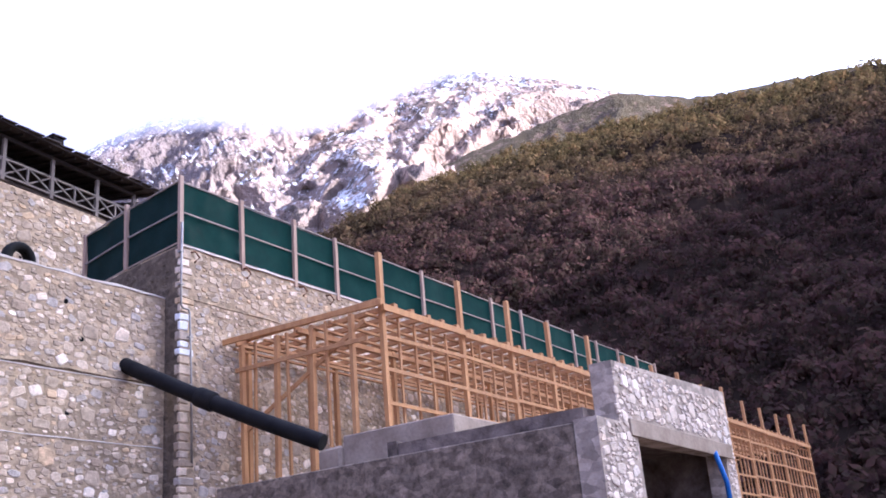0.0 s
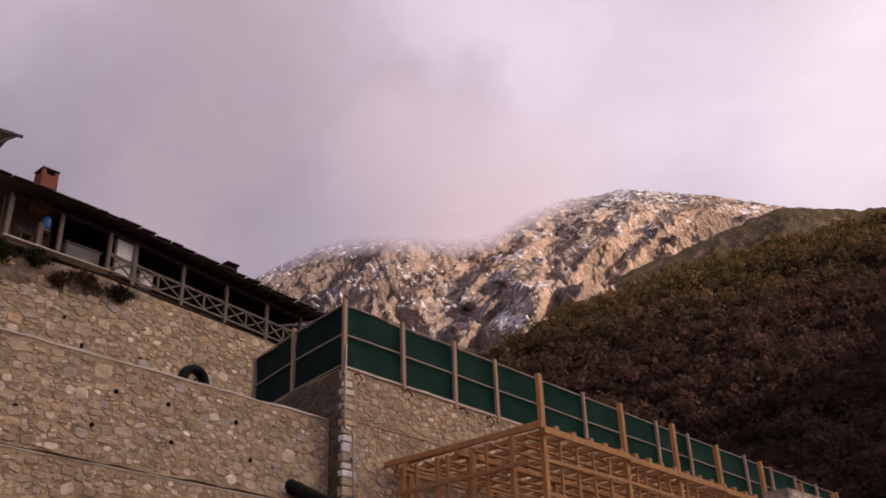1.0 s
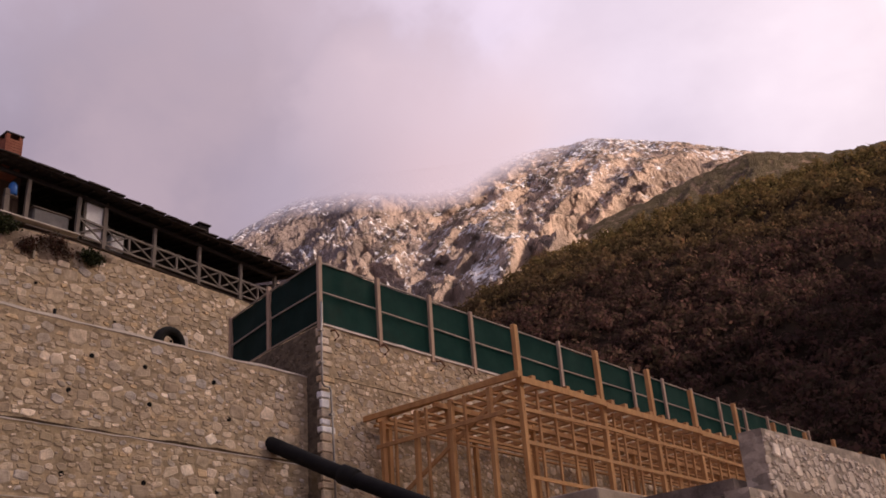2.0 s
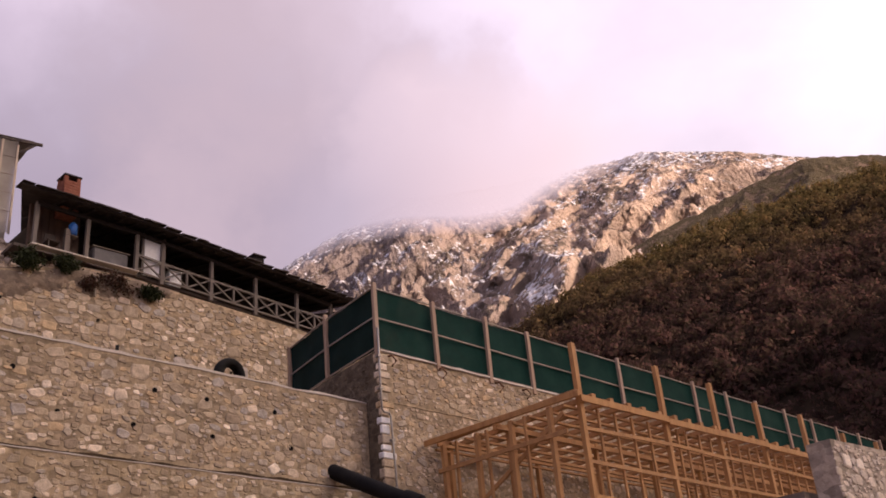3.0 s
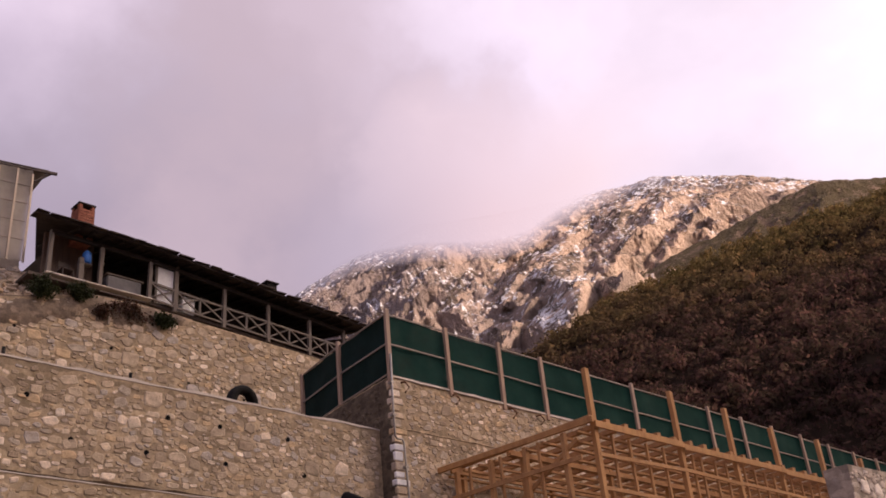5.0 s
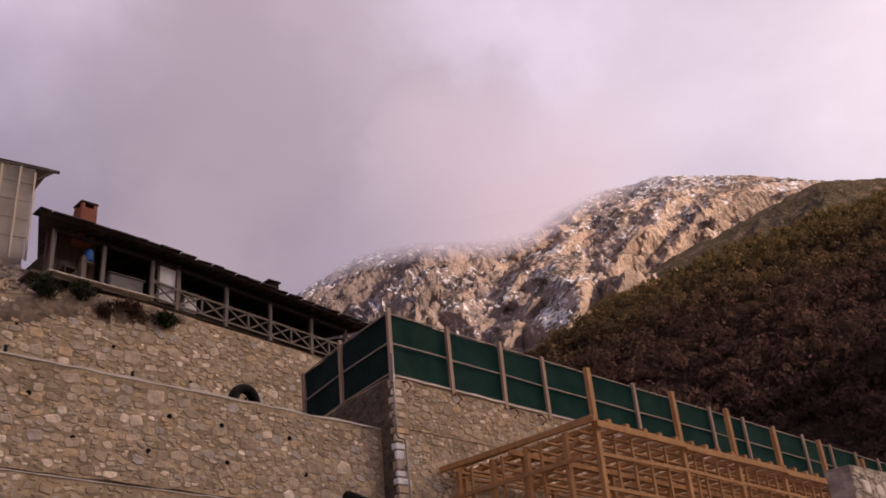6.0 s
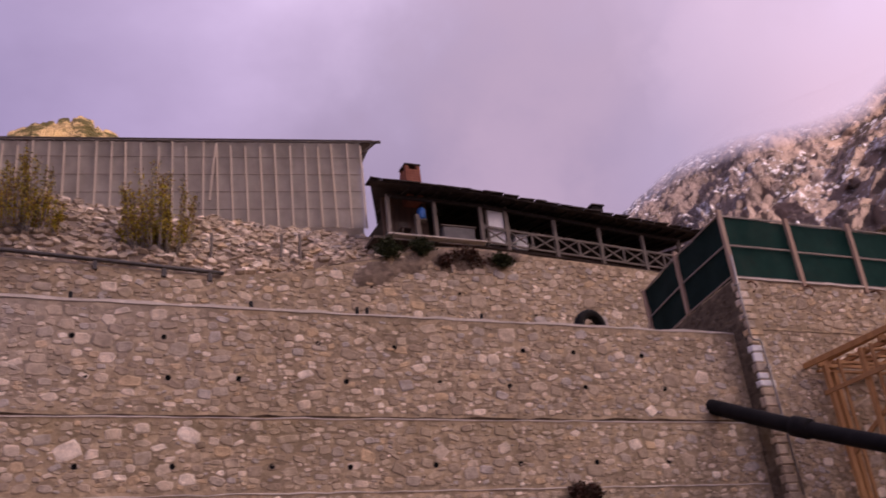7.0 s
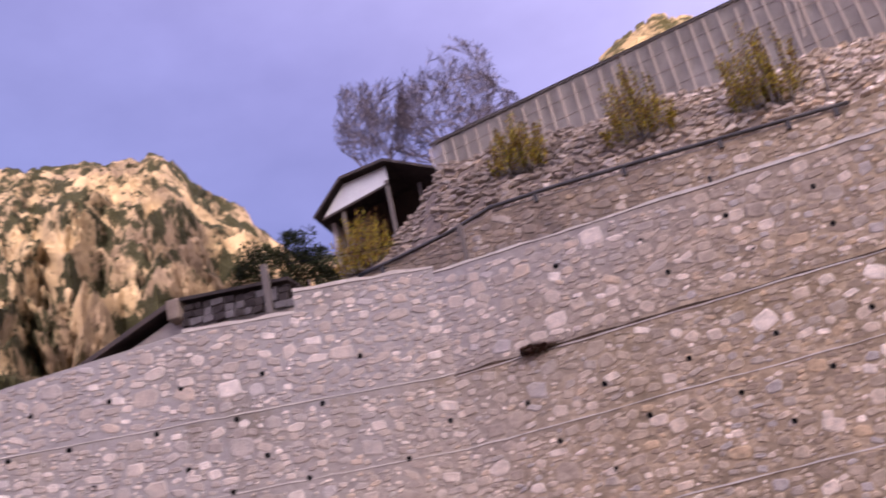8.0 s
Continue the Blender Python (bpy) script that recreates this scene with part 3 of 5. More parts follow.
def stone_shapes(n=18):
    """Unit stones: uneven rounded fronts, 1 wide and 1 high, lying in x and z, bulging towards -y."""
    shapes = []
    for _ in range(n):
        k = int(STONE_RNG.integers(6, 9))
        ang = np.sort((np.arange(k) + STONE_RNG.uniform(-0.25, 0.25, k)) / k * 2 * np.pi + STONE_RNG.uniform(0, 1))
        c, s = np.cos(ang), np.sin(ang)
        e = STONE_RNG.uniform(0.35, 0.7)
        x = np.sign(c) * np.abs(c) ** e * 0.5 * STONE_RNG.uniform(0.76, 1.08, k)
        z = np.sign(s) * np.abs(s) ** e * 0.5 * STONE_RNG.uniform(0.76, 1.08, k)
        back = np.stack([x, np.full(k, 0.35), z], 1)
        mid = np.stack([x * 0.97, np.full(k, -0.45), z * 0.97], 1)
        front = np.stack([x * 0.82, -1.0 + STONE_RNG.uniform(-0.25, 0.25, k), z * 0.74], 1)
        faces = []
        for r in (0, k):
            for i in range(k):
                j = (i + 1) % k
                faces.append((r + i, r + j, r + k + j, r + k + i))
        faces.append(tuple(range(2 * k, 3 * k)))
        shapes.append((np.concatenate([back, mid, front]), faces))
    return shapes


SHAPES = stone_shapes()
SHAPE_MESH, PALE_MESH = [], []
for sv, sf in SHAPES:
    for kept, stuff in ((SHAPE_MESH, STONE), (PALE_MESH, PALE_STONE)):
        sm = bpy.data.meshes.new("stone")
        sm.from_pydata([tuple(q) for q in sv], [], sf)
        sm.materials.append(stuff)
        kept.append(sm)


def lay_rubble(u0, u1, v0, top, size, rng, fill=0.9, skip=()):
    """Places of rubble stones fitted into a wall, large ones first: u, v, width, height. top is a number or a function of u."""
    out, cells, cell = [], {}, size * 1.3
    vmax = top if not callable(top) else max(top(u0 + (u1 - u0) * i / 40) for i in range(41))
    area = (u1 - u0) * (vmax - v0) / size ** 2
    for lo, hi, tries in ((1.1, 1.6, 0.1), (0.72, 1.1, 1.6), (0.45, 0.72, 10.0), (0.24, 0.45, 14.0)):
        n = int(area * tries * fill)
        us, vs = rng.uniform(u0, u1, n).tolist(), rng.uniform(v0, vmax, n).tolist()
        ws, hs = (size * rng.uniform(lo, hi, n)).tolist(), rng.uniform(0.38, 0.85, n).tolist()
        for u, v, w, h in zip(us, vs, ws, hs):
            h *= w
            lim = top(u) if callable(top) else top
            if v + h / 2 > lim - 0.02 or u - w / 2 < u0 or u + w / 2 > u1:
                continue
            if any(a < u + w / 2 and u - w / 2 < b and c < v + h / 2 and v - h / 2 < d for a, b, c, d in skip):
                continue
            iu, iv = int(u // cell), int(v // cell)
            if any(abs(u - q[0]) < (w + q[2]) * 0.44 and abs(v - q[1]) < (h + q[3]) * 0.43
                   for a in (iu - 1, iu, iu + 1) for b in (iv - 1, iv, iv + 1) for q in cells.get((a, b), ())):
                continue
            cells.setdefault((iu, iv), []).append((u, v, w, h))
            out.append((u, v, w * 1.07, h * 1.07))
    return out


def set_stones(parent, places, frame_of, near, rng, proud=0.035, cap=300, mat=None):
    """Builds the stones of a wall: those in the window near as parts, the rest joined."""
    vs, fs, base, count = [], [], 0, 0
    for u, v, w, h in places:
        i = int(rng.integers(len(SHAPES)))
        turn = rng.normal() * 0.2
        m = frame_of(u, v) @ Matrix.Rotation(turn, 4, "Y") @ Matrix.Diagonal((w, proud * rng.uniform(0.55, 1.5), h, 1))
        if near[0] < u < near[1] and near[2] < v < near[3] and count < cap:
            ob = new("stone", (PALE_MESH if mat else SHAPE_MESH)[i])
            ob.parent = parent
            ob.matrix_parent_inverse = parent.matrix_world.inverted()
            ob.matrix_basis = m
            count += 1
        else:
            sv, sf = SHAPES[i]
            a = np.array(m)
            vs.append(sv @ a[:3, :3].T + a[:3, 3])
            fs += [tuple(q + base for q in f) for f in sf]
            base += len(sv)
    if not vs:
        return
    me = bpy.data.meshes.new("rubble_facing")
    me.from_pydata(np.concatenate(vs).tolist(), [], fs)
    ob = part("rubble_facing", me, mat or STONE, parent)
    tagged(ob, kind="stuff")


def facing(y):
    """Wall frame for a wall facing -y: u is x, v is z."""
    return lambda u, v: Matrix.Translation((u, y, v))


# ---- the great walls ----
Y_MAIN, Y_PIER, Y_UP, Y_SCAF = 17.2, 16.65, 27.0, 12.41
X_PIER = 15.18
Z_COPE, Z_PIER = 9.08, 10.22
BEND, LEAN = -4.5, 0.36
BEND_ANGLE = math.atan(LEAN)


def ragged_strip(u0, u1, z, frame_of, depth, height, seed, step=0.35):
    """A thin uneven ledge of mortar along a wall."""
    rng = random.Random(seed)
    bm = bmesh.new()
    rows = []
    n = max(2, int((u1 - u0) / step))
    for i in range(n + 1):
        u = u0 + (u1 - u0) * i / n
        a, b, c = rng.uniform(-0.012, 0.012), rng.uniform(0.6, 1.25), rng.uniform(0.5, 1.4)
        m = frame_of(u, z + a)
        rows.append([bm.verts.new(m @ Vector(p)) for p in ((0, 0.1, 0), (0, -depth * b, 0), (0, -depth * b * 0.7, height * c), (0, 0.1, height * c))])
    for r, s in zip(rows, rows[1:]):
        for i in range(4):
            j = (i + 1) % 4
            bm.faces.new((r[i], r[j], s[j], s[i]))
    bm.faces.new(rows[0])
    bm.faces.new(rows[-1][::-1])
    bmesh.ops.recalc_face_normals(bm, faces=bm.faces)
    return bm


def weep_hole(m, parent):
    """A short black drain tube a little proud of the stones; a black cap paints its mouth's inner shade."""
    bm = bmesh.new()
    rings = []
    for y, r in ((0.1, 0.05), (-0.018, 0.05), (-0.018, 0.046), (-0.014, 0.044)):
        rings.append([bm.verts.new(m @ Vector((r * math.cos(t), y, r * math.sin(t)))) for t in [math.pi * q / 5 for q in range(10)]])
    for r, s in zip(rings, rings[1:]):
        for i in range(10):
            j = (i + 1) % 10
            bm.faces.new((r[i], r[j], s[j], s[i]))
    bm.faces.new(rings[-1])
    part("weep_hole", bm, BLACK, parent)


def main_wall():
    r = root("wall_main", (5, Y_MAIN, 0), "tall rubble stone retaining wall with weep holes", "wall", kind="structure")
    fr = facing(Y_MAIN)
    part("wall_body", box((BEND, Y_MAIN, 0), (X_PIER + 0.4, Y_MAIN + 0.9, Z_COPE - 0.045)), MORTAR, r)
    part("coping", ragged_strip(BEND, X_PIER + 0.1, Z_COPE - 0.05, fr, 0.02, 0.05, 2), COPING, r, "pale mortar coping")
    part("joint_ledge", ragged_strip(BEND, X_PIER, 6.93, fr, 0.018, 0.022, 3), COPING, r)
    part("joint_crack", ragged_strip(BEND, X_PIER, 6.956, fr, 0.009, 0.04, 4), SOIL_CRACK, r, "dark open joint")
    part("joint_ledge", ragged_strip(BEND, X_PIER, 5.58, fr, 0.018, 0.022, 5), COPING, r)
    part("joint_ledge", ragged_strip(BEND, X_PIER, 3.9, fr, 0.018, 0.022, 6), COPING, r)
    for z, xs in ((7.67, (-2.0, -0.3, 1.19, 2.57, 3.81, 5.84, 7.75, 9.27, 11.03, 13.0)), (8.4, (-2.2, -0.6, 0.95, 2.49, 5.33, 6.86, 9.69, 10.88, 12.58)),
                  (6.07, (-3.3, -1.9, -0.4, 1.09, 2.65, 4.36, 5.8, 7.48, 9.27, 10.99, 12.73)), (5.3, (-2.9, -1.3, 0.25, 1.76, 3.37, 5.0, 6.7)), (4.6, (-2.1, 0.9, 2.4, 4.0))):
        for x in xs:
            weep_hole(fr(x, z + random.uniform(-0.03, 0.03)), r)
    return r


def left_frame(u, v):
    """u runs along the turned wall, from the bend to the left as x falls."""
    return Matrix.Translation((BEND + u * math.cos(BEND_ANGLE), Y_MAIN + u * math.sin(BEND_ANGLE), v)) @ Matrix.Rotation(BEND_ANGLE, 4, "Z")


def left_top(u):
    if u > -2.7:
        return 9.22
    return lerp_list([(-2.8, 8.8), (-4.8, 8.78), (-8.0, 8.33), (-12.0, 7.5), (-23.0, 6.0)], u)


def left_wall():
    r = root("wall_left", (-10, 15, 0), "grey rubble stone retaining wall stepping down", "wall", kind="structure")
    bm = bmesh.new()
    us = [0.0, -1.0, -2.699, -2.701, -4.8, -8.0, -12.0, -23.0]
    rows = []
    for u in us:
        m = left_frame(u, 0)
        t = left_top(u) - 0.06
        rows.append([bm.verts.new(m @ Vector(p)) for p in ((0, 0, 0), (0, 0, t), (0, 0.95, t), (0, 0.95, 0))])
    for a, b in zip(rows, rows[1:]):
        for i in range(4):
            j = (i + 1) % 4
            bm.faces.new((a[i], a[j], b[j], b[i]))
    bm.faces.new(rows[0])
    bm.faces.new(rows[-1][::-1])
    bmesh.ops.recalc_face_normals(bm, faces=bm.faces)
    part("wall_body", bm, MORTAR, r)
    part("coping", ragged_strip(-2.7, 0, 9.15, left_frame, 0.02, 0.07, 12), COPING, r, "pale mortar coping")
    part("coping", ragged_strip(-4.8, -2.72, 8.72, left_frame, 0.02, 0.07, 13), COPING, r, "pale mortar coping")
    for z, sd in ((6.98, 14), (5.58, 15)):
        part("joint_ledge", ragged_strip(-22, 0, z, left_frame, 0.018, 0.022, sd), COPING, r)
    for z, us in ((7.66, (-1.65, -3.45, -4.93, -6.2, -7.6)), (6.9, (-2.45, -4.0, -5.42, -6.95, -8.0)), (6.15, (-0.25, -2.13, -3.54, -4.92, -6.56, -8.1)), (5.62, (-1.1, -2.87, -4.2, -5.7))):
        for u in us:
            weep_hole(left_frame(u, z), r)
    return r


MAIN_WALL, LEFT_WALL = main_wall(), left_wall()


def pier_wall():
    r = root("wall_pier", (30, Y_PIER, 0), "stone retaining wall with light quoins, carrying the green fence", "wall", kind="structure")
    bm = prism([(X_PIER, Y_PIER), (47, Y_PIER), (47, 24), (16.4, 24), (15.95, 21.2), (15.5, 19.0)], 0, Z_PIER, "z")
    part("wall_body", bm, MORTAR, r)
    part("side_face", prism([(15.168, 16.66), (15.488, 19.0), (15.938, 21.2), (15.96, 21.2), (15.51, 19.0), (15.19, 16.66)], 2.0, Z_PIER - 0.02, "z"), SHADED_MORTAR, r, "stained side of the wall, its shade put into the colour")
    part("coping", ragged_strip(X_PIER, 46, Z_PIER - 0.03, facing(Y_PIER), 0.04, 0.05, 22), COPING, r)
    part("joint_ledge", ragged_strip(X_PIER, 46, 8.95, facing(Y_PIER), 0.03, 0.025, 23), MORTAR, r)
    # dressed corner stones, some limewashed white
    z, i = 3.0, 0
    rng = random.Random(8)
    while z < Z_PIER - 0.2:
        h = rng.uniform(0.16, 0.26)
        w = rng.uniform(0.32, 0.42) if i % 2 else rng.uniform(0.2, 0.28)
        white = 7.45 < z < 8.5 and i % 4 != 1
        part("quoin", box((X_PIER - 0.02, Y_PIER - 0.025, z), (X_PIER + w, Y_PIER + (0.16 if i % 2 else 0.07), z + h - 0.025), bevel=0.02, jitter=0.008), WHITE if white else STONE, r, "limewashed white corner stone" if white else "")
        z += h
        i += 1
    # bent anchor bars along the top edge
    for x in (15.5, 17.2, 19.3, 20.4):
        part("anchor_bar", tube([(x, Y_PIER, 10.1), (x, Y_PIER - 0.16, 10.08), (x + 0.1, Y_PIER - 0.2, 9.95), (x + 0.02, Y_PIER - 0.12, 9.82)], 0.022, sides=6), RUST, r)
    return r


RUST = plain_mat("rusty_iron", (0.10, 0.05, 0.03), (0.2, 0.09, 0.05), 8.0, 0.85)
PIER_WALL = pier_wall()
KU = Y_UP / 21.2


def up_z(z):
    return 1.6 + (z - 1.6) * KU


UP_TOP = [(-14.0, up_z(10.9)), (-9.3, up_z(11.25)), (-7.0, up_z(11.45)), (-4.6, up_z(11.8)), (4.2 * KU, up_z(11.55)), (5.8 * KU, up_z(11.75)), (8.4 * KU, up_z(12.35)), (9.6 * KU, up_z(12.75)),
          (11 * KU, up_z(12.82)), (16.4 * KU, up_z(12.58)), (24, up_z(12.3))]


def upper_top(x):
    return lerp_list(UP_TOP, x)


def upper_wall():
    r = root("wall_upper", (10, Y_UP, 0), "upper rubble stone wall below the house", "wall", kind="structure")
    part("wall_body", prism([(24, 8.0), (-14, 8.0)] + UP_TOP, Y_UP, Y_UP + 1.2), MORTAR, r)
    for x, z in ((10.2, 14.25), (13.2, 14.2), (15.9, 13.6), (18.0, 13.4)):
        weep_hole(facing(Y_UP)(x, z), r)
    return r


UPPER_WALL = upper_wall()
tagged(part("terrace", box((-4.4, Y_MAIN + 0.8, 7), (15.6, Y_UP + 1, 8.92)), EARTH, None), "earth terrace behind the stone wall", "terrace", kind="structure")

# ---- stony bank under the netted building ----
NET_A, NET_B = Vector((11.35, 30.0, 0)), Vector((-7.9, 33.9, 0))


def bank_height(x, y):
    t = min(1.0, max(0.0, (y - Y_UP - 0.4) / 3.4))
    top = lerp_list([(-40, 9.5), (-24, 10.5), (-17, 13.0), (-13, 14.8), (-9.6, 16.2), (-8.0, 17.6), (-7.0, 18.75), (11.3, 18.05), (14, 17.4), (16, 16.4), (40, 16.2)], x)
    low = upper_top(max(-14, min(24, x))) - 0.12 if x > -14 else lerp_list([(-26, 9.0), (-14, 13.2)], x)
    return low + (top - low) * t ** (0.8 if x > -7 else 1.0) + 0.18 * noise.noise(Vector((x * 0.8, y * 0.8, 2)))


def stony_bank():
    bm = bmesh.new()
    nx, ny = 90, 40
    rows = []
    for j in range(ny + 1):
        y = Y_UP + 0.3 + (j / ny) ** 1.6 * 40
        rows.append([bm.verts.new((x, y, bank_height(x, y))) for x in [-34 + 76 * i / nx for i in range(nx + 1)]])
    for a, b in zip(rows, rows[1:]):
        for i in range(nx):
            bm.faces.new((a[i], a[i + 1], b[i + 1], b[i])).smooth = True
    r = part("bank", bm, BANK_EARTH, None)
    tagged(r, "stony earth bank with loose pale rubble", "bank", kind="structure")
    return r


BANK = stony_bank()


def bank_rubble():
    rng = np.random.default_rng(21)
    vs, fs, base = [], [], 0
    for _ in range(3000):
        x = rng.uniform(-11, 12.5)
        y = Y_UP + 0.5 + rng.uniform(0, 3.3)
        if (x - NET_A.x) * (NET_B.y - NET_A.y) / (NET_B.x - NET_A.x) + NET_A.y < y:
            continue
        w = rng.uniform(0.1, 0.4)
        m = Matrix.Translation((x, y, bank_height(x, y))) @ Matrix.Rotation(rng.uniform(-0.5, 0.5), 4, "Y") @ Matrix.Rotation(rng.uniform(-0.6, 0.0), 4, "X") @ Matrix.Diagonal((w, w * 0.4, w * rng.uniform(0.4, 0.75), 1))
        sv, sf = SHAPES[int(rng.integers(len(SHAPES)))]
        a = np.array(m)
        vs.append(sv @ a[:3, :3].T + a[:3, 3])
        fs += [tuple(q + base for q in f) for f in sf]
        base += len(sv)
    me = bpy.data.meshes.new("rubble")
    me.from_pydata(np.concatenate(vs).tolist(), [], fs)
    tagged(part("rubble", me, STONE, None), "loose tan and pale rubble stones lying on the bank", "rubble", kind="stuff")


bank_rubble()

# ---- green net fence ----


def green_fence():
    r = root("net_fence", (X_PIER, Y_PIER, Z_PIER), "green shade net fence on timber posts along the wall top", "fence")
    top = 11.9
    xs = [X_PIER, 17.2, 19.15, 20.9, 22.98] + [25.15 + 2.12 * i for i in range(10)]
    line = [Vector((15.95, 21.14, 0)), Vector((15.5, 18.97, 0))] + [Vector((x, Y_PIER + 0.06, 0)) for x in xs]
    for i, p in enumerate(line):
        lean = random.uniform(-0.03, 0.03)
        part("post", beam((p.x, p.y - 0.07, Z_PIER - (0.16 if i > 1 else -0.02)), (p.x + lean, p.y - 0.07, top + random.uniform(0.0, 0.09)), 0.115, 0.085), POST_WOOD, r)
    for p, q in zip(line, line[1:]):
        sag = random.uniform(-0.03, 0.02)
        for z, w in ((top - 0.05, 0.035), (top - 0.82 + sag, 0.035), (Z_PIER + 0.05, 0.03)):
            part("rail", beam((p.x, p.y - 0.01, z), (q.x, q.y - 0.01, z + random.uniform(-0.02, 0.02)), 0.03, w, bevel=0), RAIL_WOOD, r)
        bm = bmesh.new()
        n = Vector((q.y - p.y, p.x - q.x, 0)).normalized()
        grid = []
        for a in range(13):
            col = []
            for b in range(9):
                w, t = p.lerp(q, a / 12), b / 8
                bulge = 0.06 * noise.noise(Vector((w.x * 1.3, w.y * 1.3, t * 2.5))) + 0.02 * noise.noise(Vector((w.x * 5, w.y * 5, t * 7)))
                w = w + n * (bulge - 0.04)
                z0 = Z_PIER + 0.03 + 0.03 * noise.noise(Vector((w.x * 2, 1.0, 0)))
                col.append(bm.verts.new((w.x, w.y, z0 + (top - 0.05 - z0) * t)))
            grid.append(col)
        for a in range(12):
            for b in range(8):
                bm.faces.new((grid[a][b], grid[a + 1][b], grid[a + 1][b + 1], grid[a][b + 1])).smooth = True
        part("net", bm, SHADED_NET if q.x <= X_PIER + 0.4 and p.y > Y_PIER + 1 else GREEN_NET, r)
    return r


green_fence()

# ---- timber frame in front of the pier wall ----


def pine_scaffold():
    r = root("pine_scaffold", (17, Y_SCAF, 4), "open pine scaffold of posts and lattice against the wall", "scaffold")
    rng = random.Random(5)
    z, x0, x1 = 8.05, 16.6, 52.2
    yb = Y_PIER - 0.25
    posts = [17.1, 20.33, 22.75, 25.05, 27.6] + [30.2 + 2.45 * i for i in range(10)]

    def timber(name, p, q, w, h, bevel=0.006):
        part(name, beam(p, q, w, h, bevel=bevel), FRESH_WOOD, r)
    for i, x in enumerate(posts):
        lean = rng.uniform(-0.04, 0.04)
        timber("post", (x, Y_SCAF, 3.4), (x + lean, Y_SCAF + 0.02, 9.3 + rng.uniform(-0.2, 0.15)), 0.13, 0.11)
        timber("post", (x, yb, 3.4), (x, yb, z), 0.12, 0.11)
        if i < 6:
            timber("post", (x, Y_SCAF + 2.1, 3.4), (x, Y_SCAF + 2.1, z), 0.11, 0.1)
    # head beams
    for a, b in zip([x0 + 0.4] + posts[1::2], posts[1::2] + [x1]):
        timber("beam", (a, Y_SCAF - 0.1, z - 0.02 + rng.uniform(-0.02, 0.02)), (b, Y_SCAF - 0.1, z + rng.uniform(-0.02, 0.02)), 0.06, 0.15)
    timber("beam", (x0, yb - 0.09, z), (x1, yb - 0.09, z), 0.06, 0.18)
    timber("beam", (x0, Y_SCAF + 2.1, z - 0.1), (x1, Y_SCAF + 2.1, z - 0.1), 0.06, 0.16)
    # joists and the open battens of the deck
    n = int((x1 - x0) / 0.62)
    for i in range(n + 1):
        x = x0 + 0.35 + i * 0.62
        timber("joist", (x + rng.uniform(-0.05, 0.05), Y_SCAF - 0.08, z + 0.13), (x + rng.uniform(-0.05, 0.05), yb + 0.12, z + 0.13), 0.13, 0.1, 0)
    for j in range(9):
        y = Y_SCAF + 0.12 + j * 0.48
        timber("batten", (x0, y, z - 0.16 + rng.uniform(-0.03, 0.03)), (x1, y, z - 0.16 + rng.uniform(-0.03, 0.03)), 0.08, 0.05, 0)
    # front lattice: rails along, studs upright
    for zz in (7.45, 6.72, 5.98, 5.25):
        for a, b in zip(posts, posts[1:]):
            timber("lattice_rail", (a, Y_SCAF - 0.03, zz + rng.uniform(-0.05, 0.05)), (b, Y_SCAF - 0.03, zz + rng.uniform(-0.05, 0.05)), 0.04, 0.08, 0)
    for a, b in zip(posts, posts[1:]):
        for i in range(1, 5):
            x = a + (b - a) * i / 5 + rng.uniform(-0.06, 0.06)
            timber("stud", (x, Y_SCAF + 0.06, 4.9), (x + rng.uniform(-0.05, 0.05), Y_SCAF + 0.06, 7.95), 0.065, 0.05, 0)
    # open end with its studs, rails and braces
    xe = 16.75
    timber("beam", (xe, Y_SCAF - 0.25, z + 0.02), (xe - 0.28, yb + 0.2, z + 0.02), 0.07, 0.13)
    for i, y in enumerate((12.95, 13.6, 14.1, 14.75, 15.15, 15.8, 16.1)):
        timber("stud", (xe - 0.1, y, 3.6), (xe - 0.1, y + rng.uniform(-0.08, 0.08), 7.95), 0.07 if i % 2 else 0.12, 0.06 if i % 2 else 0.1)
    timber("brace", (xe - 0.04, 16.2, 5.9), (xe - 0.04, 12.6, 7.75), 0.05, 0.1)
    timber("lattice_rail", (xe - 0.18, 12.45, 7.3), (xe - 0.18, 16.3, 7.35), 0.04, 0.1)
    return r


pine_scaffold()

